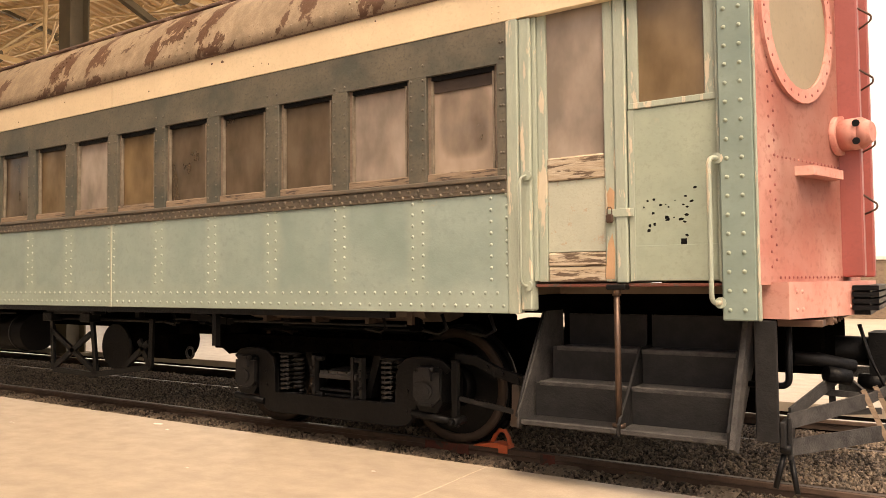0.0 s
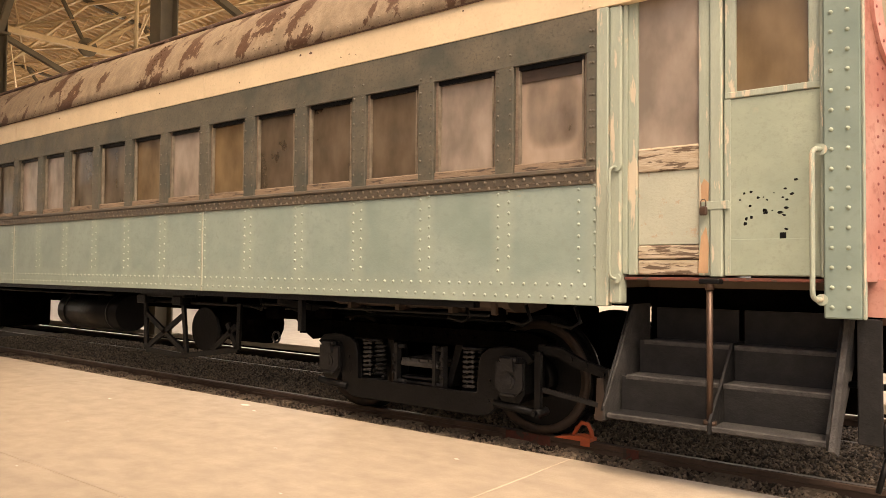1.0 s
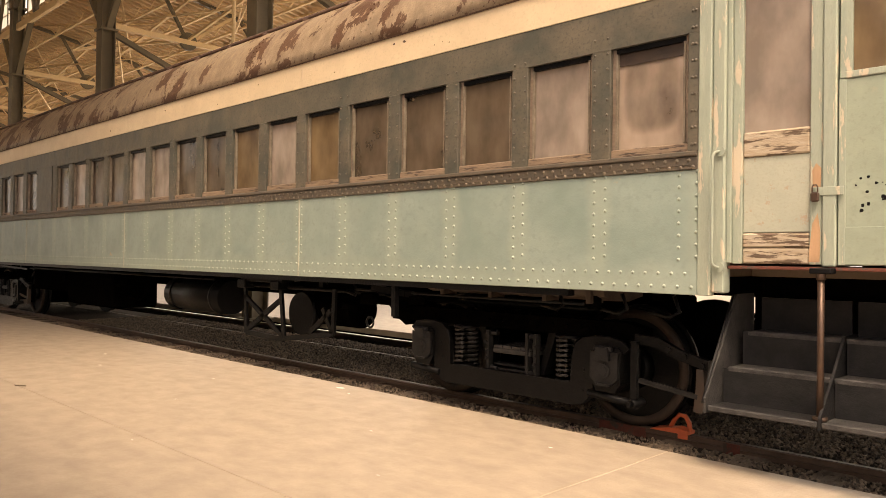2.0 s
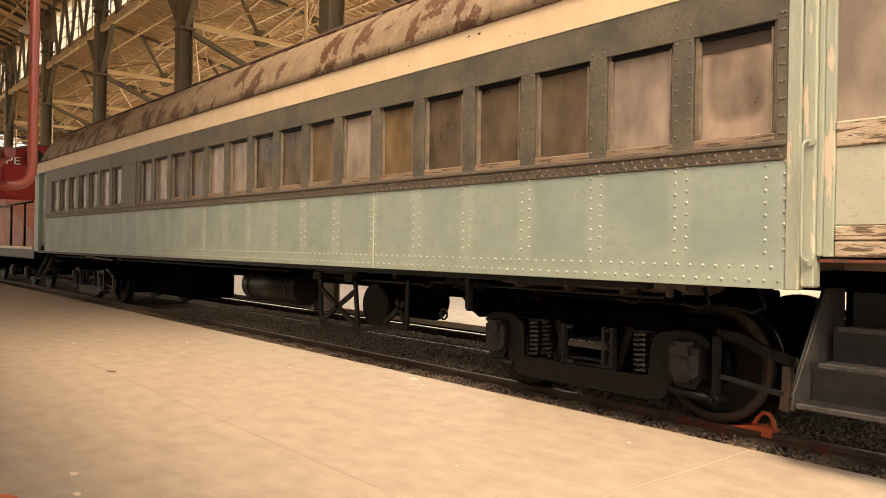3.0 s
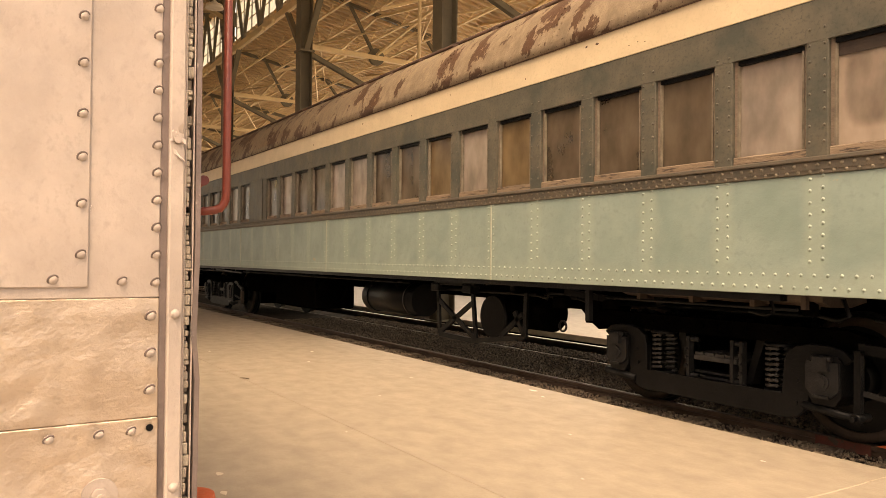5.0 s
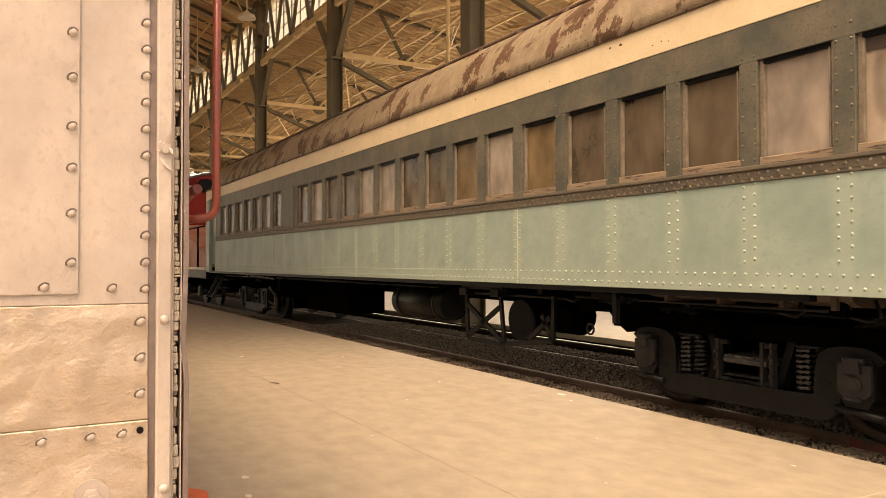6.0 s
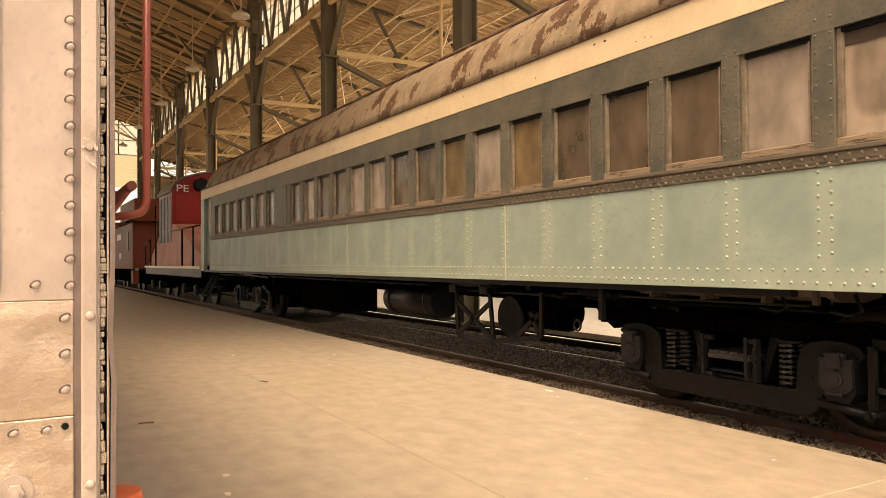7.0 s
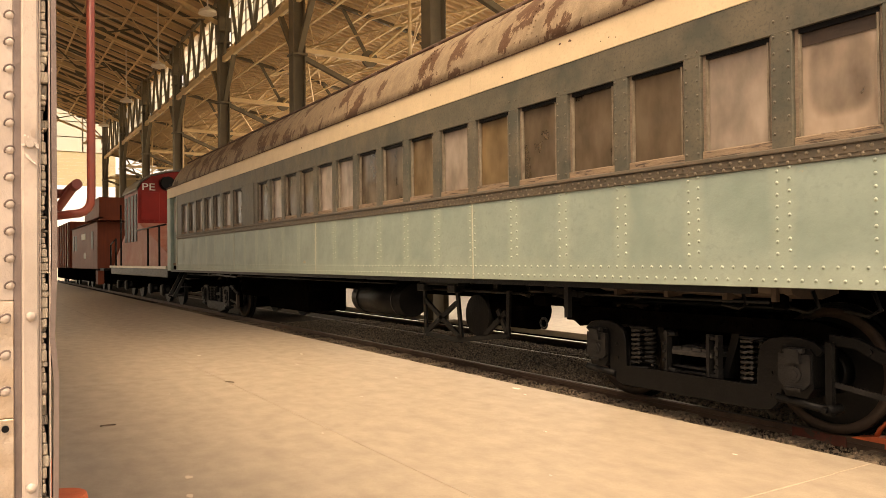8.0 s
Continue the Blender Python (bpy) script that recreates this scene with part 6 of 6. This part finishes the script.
CE, CW = -26.85, -29.5                   # ends of the cab
face = [(Y + 0.12, 2.45), (Y + 0.12, 3.72), (Y + 0.25, 3.98), (Y + 0.55, 4.2), (YM - 0.4, 4.36), (YM, 4.42)]
face = face + [(2 * YM - y, z) for y, z in reversed(face[:-1])]
bm = bmesh.new()
prism(bm, face, "x", CW, CE)
cab = part("cab", bm, DARKRED, loco, "dark red cab with arched end")
bx("end_door", DARKRED, cab, CE, CE + 0.03, Y + 0.22, Y + 0.82, 2.7, 3.66, 0.008, "red end door")
bm = bmesh.new()
roof_line = [(y + (0.05 if y > YM else -0.05), z) for y, z in face[1:-1]]
prism(bm, roof_line + [(y, z + 0.06) for y, z in reversed(roof_line)], "x", CW - 0.15, CE + 0.12)
part("cab_roof", bm, BELT, cab)
for i in range(4):
    x = CW + 0.15 + 0.64 * i
    bx("side_window", BLACK, cab, x, x + 0.42, Y + 0.105, Y + 0.119, 2.0, 3.6)
# hoods take the paler red: light and reflections on them are in the colour
bm = bmesh.new()
prism(bm, [(-32.1, 1.18), (-21.95, 1.18), (-21.95, 1.45), (CE + 0.3, 2.6), (CW + 0.8, 2.6), (-31.6, 1.45)], "y", Y + 0.13, YB - 0.13)
part("hood", bm, PINK, loco, "sloping red hoods in a pinkish red that stands for their sheen")
for x in (-31.5, -29.7, -25.2, -23.4):
    bm = bmesh.new()
    rod(bm, (x, NEAR_RAIL - 0.05, 0.46), (x, NEAR_RAIL + 0.06, 0.46), 0.45, 28)
    rod(bm, (x, Y + 0.25, 0.46), (x, NEAR_RAIL - 0.05, 0.46), 0.13, 12)
    part("wheel", bm, BLACK, loco)
for x in (-31.5, -29.7, -25.2, -23.4):
    bm = soft_box(x - 0.16, x + 0.16, Y + 0.16, Y + 0.28, 0.3, 0.62, 0.04)
    part("axle_box", bm, STEP, loco)
bx("truck_frame", GRIME_SHADE, loco, -32.0, -29.2, Y + 0.4, YB - 0.4, 0.4, 0.85, 0.03)
bx("truck_frame", GRIME_SHADE, loco, -25.9, -23.0, Y + 0.4, YB - 0.4, 0.4, 0.85, 0.03)
for x, z in ((-32.2, 2.0), (-30.9, 2.2), (-29.7, 3.4), (-24.6, 2.35), (-22.9, 2.35)):
    bm = bmesh.new()
    rod(bm, (x, Y + 0.03, 1.18), (x, Y + 0.03, z), 0.03, 8)
    part("stanchion", bm, BLACK, loco)
bm = bmesh.new()
rod(bm, (-26.7, Y + 0.03, 2.35), (-22.0, Y + 0.03, 2.35), 0.025, 8)
part("handrail", bm, BLACK, loco)
bm = bmesh.new()
rod(bm, (-32.2, Y + 0.03, 2.0), (-30.9, Y + 0.03, 2.2), 0.025, 8)
part("handrail", bm, BLACK, loco)
bm = bmesh.new()
rod(bm, (CE, Y + 1.05, 3.98), (CE + 0.3, Y + 1.05, 3.98), 0.24, 20, 0.22)
part("headlamp", bm, BLACK, loco, "dark round headlamp")
cu = bpy.data.curves.new("lettering", "FONT")
cu.body, cu.size, cu.extrude = "PE", 0.34, 0.006
txt = new("lettering", cu)
txt.matrix_world = Matrix.Translation((CE + 0.012, Y + 0.24, 3.73)) @ pose(0, 0, 0, 90, 0, 90) @ Matrix.Diagonal((1.3, 1, 1, 1))
txt.data.materials.append(WHITE)
txt.parent, txt.matrix_parent_inverse = loco, loco.matrix_world.inverted()
txt["label"] = "white letters"

cab2 = thing("caboose", "brown-red wooden caboose with small side windows", "caboose", (-40, YM, 0))
bx("body", CABOOSE, cab2, -47.0, -36.6, Y + 0.1, YB - 0.1, 1.0, 3.15, 0.03)
bm = bmesh.new()
prism(bm, [(Y - 0.02, 3.15), (Y + 0.3, 3.3), (YM, 3.55), (YB - 0.3, 3.3), (YB + 0.02, 3.15)], "x", -47.4, -35.4)
part("roof", bm, CABOOSE, cab2)
bx("cupola", CABOOSE, cab2, -43.5, -38.0, Y + 0.35, YB - 0.35, 3.4, 4.35, 0.03)
for x in (-46.3, -45.2, -38.6):
    w = bx("window", BLACK, cab2, x, x + 0.6, Y + 0.08, Y + 0.101, 1.95, 2.75, 0.005)
    bx("frame", CABOOSE, w, x - 0.06, x + 0.66, Y + 0.07, Y + 0.09, 1.87, 1.95)
for x0, x1, z0, z1 in ((-42.6, -40.9, 2.45, 2.75), (-41.6, -40.8, 1.5, 1.8)):
    bx("notice", WHITE, cab2, x0, x1, Y + 0.092, Y + 0.102, z0, z1)
bx("platform", BLACK, cab2, -36.6, -35.5, Y + 0.2, YB - 0.2, 0.95, 1.05)
bx("steps", CABOOSE, cab2, -36.4, -35.7, Y + 0.0, Y + 0.25, 0.35, 0.95)
bx("underframe", GRIME_SHADE, cab2, -46.8, -35.8, Y + 0.5, YB - 0.5, 0.35, 0.99)
for x in (-45.5, -43.9, -39.6, -38.0):
    bm = bmesh.new()
    rod(bm, (x, NEAR_RAIL - 0.05, 0.42), (x, NEAR_RAIL + 0.06, 0.42), 0.42, 24)
    part("wheel", bm, BLACK, cab2)

far = thing("freight_car", "dark brown boxcar at the end of the line", "boxcar", (-54, YM, 0))
bx("body", CABOOSE, far, -60.0, -48.3, Y + 0.1, YB - 0.1, 1.0, 3.7, 0.03)
for x in (-58.5, -56.8, -51.5, -49.8):
    bm = bmesh.new()
    rod(bm, (x, NEAR_RAIL - 0.05, 0.42), (x, NEAR_RAIL + 0.06, 0.42), 0.42, 24)
    part("wheel", bm, BLACK, far)
bx("underframe", GRIME_SHADE, far, -59.5, -48.8, Y + 0.4, YB - 0.4, 0.3, 0.99)
for i in range(9):
    x = -59.8 + 1.4 * i
    bx("rib", CABOOSE, far, x, x + 0.1, Y + 0.04, Y + 0.1, 1.02, 3.68)
bm = bmesh.new()
rod(bm, (-48.8, Y + 0.06, 1.1), (-48.8, Y + 0.06, 3.6), 0.04, 8)
part("ladder", bm, WHITE, far)

# ---- outside the open end ----
fence = thing("lattice_fence", "white diagonal lattice fence beyond the tracks", "fence", (6, 24, -0.3))
for i in range(8):
    x = 0.5 + 2.0 * i
    bx("post", WHITE, fence, x - 0.06, x + 0.06, 23.94, 24.06, -0.3, 2.15, 0.01)
for z in (0.35, 2.02):
    bx("rail", WHITE, fence, 0.5, 14.5, 23.97, 24.03, z, z + 0.09)
bm = bmesh.new()
for i in range(110):
    x = 0.5 + 0.15 * i - 1.6
    for s in (1, -1):
        a, b = Vector((x if s > 0 else x + 1.6, 24.0, 0.4)), Vector((x + 1.6 if s > 0 else x, 24.0 + 0.02 * s, 2.05))
        if 0.5 <= a.x <= 14.5 and 0.5 <= b.x <= 14.5:
            beam(bm, a, b, 0.012, 0.045)
ob = part("lath", bm, WHITE, fence)
ob["kind"] = "stuff"

rt = random.Random(3)


def tree(x, y, h, spread):
    top = thing("tree", "thin-leaved pale green tree outside the shed", "tree", (x, y, -0.3), "trees outside")
    bm = bmesh.new()
    rod(bm, (x, y, -0.3), (x + 0.2, y, h * 0.45), 0.22, 10, 0.13)
    tips = []
    for i in range(9):
        a = 6.283 * i / 9 + rt.random()
        base = Vector((x + 0.2 * rt.random(), y, h * rt.uniform(0.3, 0.45)))
        tip = base + Vector((spread * rt.uniform(0.5, 1) * math.cos(a), spread * rt.uniform(0.5, 1) * math.sin(a), h * rt.uniform(0.2, 0.5)))
        rod(bm, base, tip, 0.08, 6, 0.02)
        tips += [base.lerp(tip, f) for f in (0.5, 0.75, 1.0)]
    part("trunk", bm, BARK, top)
    verts, faces = [], []
    for tip in tips:
        for i in range(90):
            c = tip + Vector((rt.gauss(0, 0.55), rt.gauss(0, 0.55), rt.gauss(0, 0.45)))
            m = Euler((rt.uniform(0, 6), rt.uniform(0, 6), 0)).to_matrix()
            k = len(verts)
            s = rt.uniform(0.05, 0.12)
            verts += [tuple(c + m @ Vector(v)) for v in ((-s, 0, 0), (0, -s * 0.4, 0.01), (s, 0, 0), (0, s * 0.4, 0.01))]
            faces.append((k, k + 1, k + 2, k + 3))
    me = bpy.data.meshes.new("crown")
    me.from_pydata(verts, [], faces)
    me.materials.append(LEAF)
    ob = new("crown", me)
    ob.parent, ob.matrix_parent_inverse = top, top.matrix_world.inverted()
    ob["kind"] = "stuff"


tree(12.5, 46.0, 8.5, 3.2)

garden = thing("garden_wall", "low brown plastered garden wall with a pale coping beyond the fence", "wall", (20, 34, -0.3))
bx("wall", RAILWOOD, garden, -4.0, 50.0, 34.0, 34.3, -0.3, 2.0, 0.02)
bx("coping", WHITE, garden, -4.05, 50.05, 33.93, 34.37, 2.001, 2.16, 0.02)

haze = bpy.data.materials.new("bright_haze")
haze.use_nodes = True
ht = haze.node_tree
ht.nodes.remove(ht.nodes["Principled BSDF"])
glow = ht.nodes.new("ShaderNodeEmission")
glow.inputs[0].default_value, glow.inputs[1].default_value = (0.93, 0.96, 0.98, 1), 0.7
ht.links.new(glow.outputs[0], ht.nodes["Material Output"].inputs[0])
bm = bmesh.new()
box(bm, -800, 420, 300, 301, -0.3, 260)
tagged(part("backdrop", bm, haze), "bright hazy white sky low over the far ground", "sky", kind="structure")
bm = bmesh.new()
box(bm, -801, -800.5, -400, 299, -0.3, 400)
tagged(part("backdrop", bm, haze), "bright hazy white sky past the far end", "sky", kind="structure")
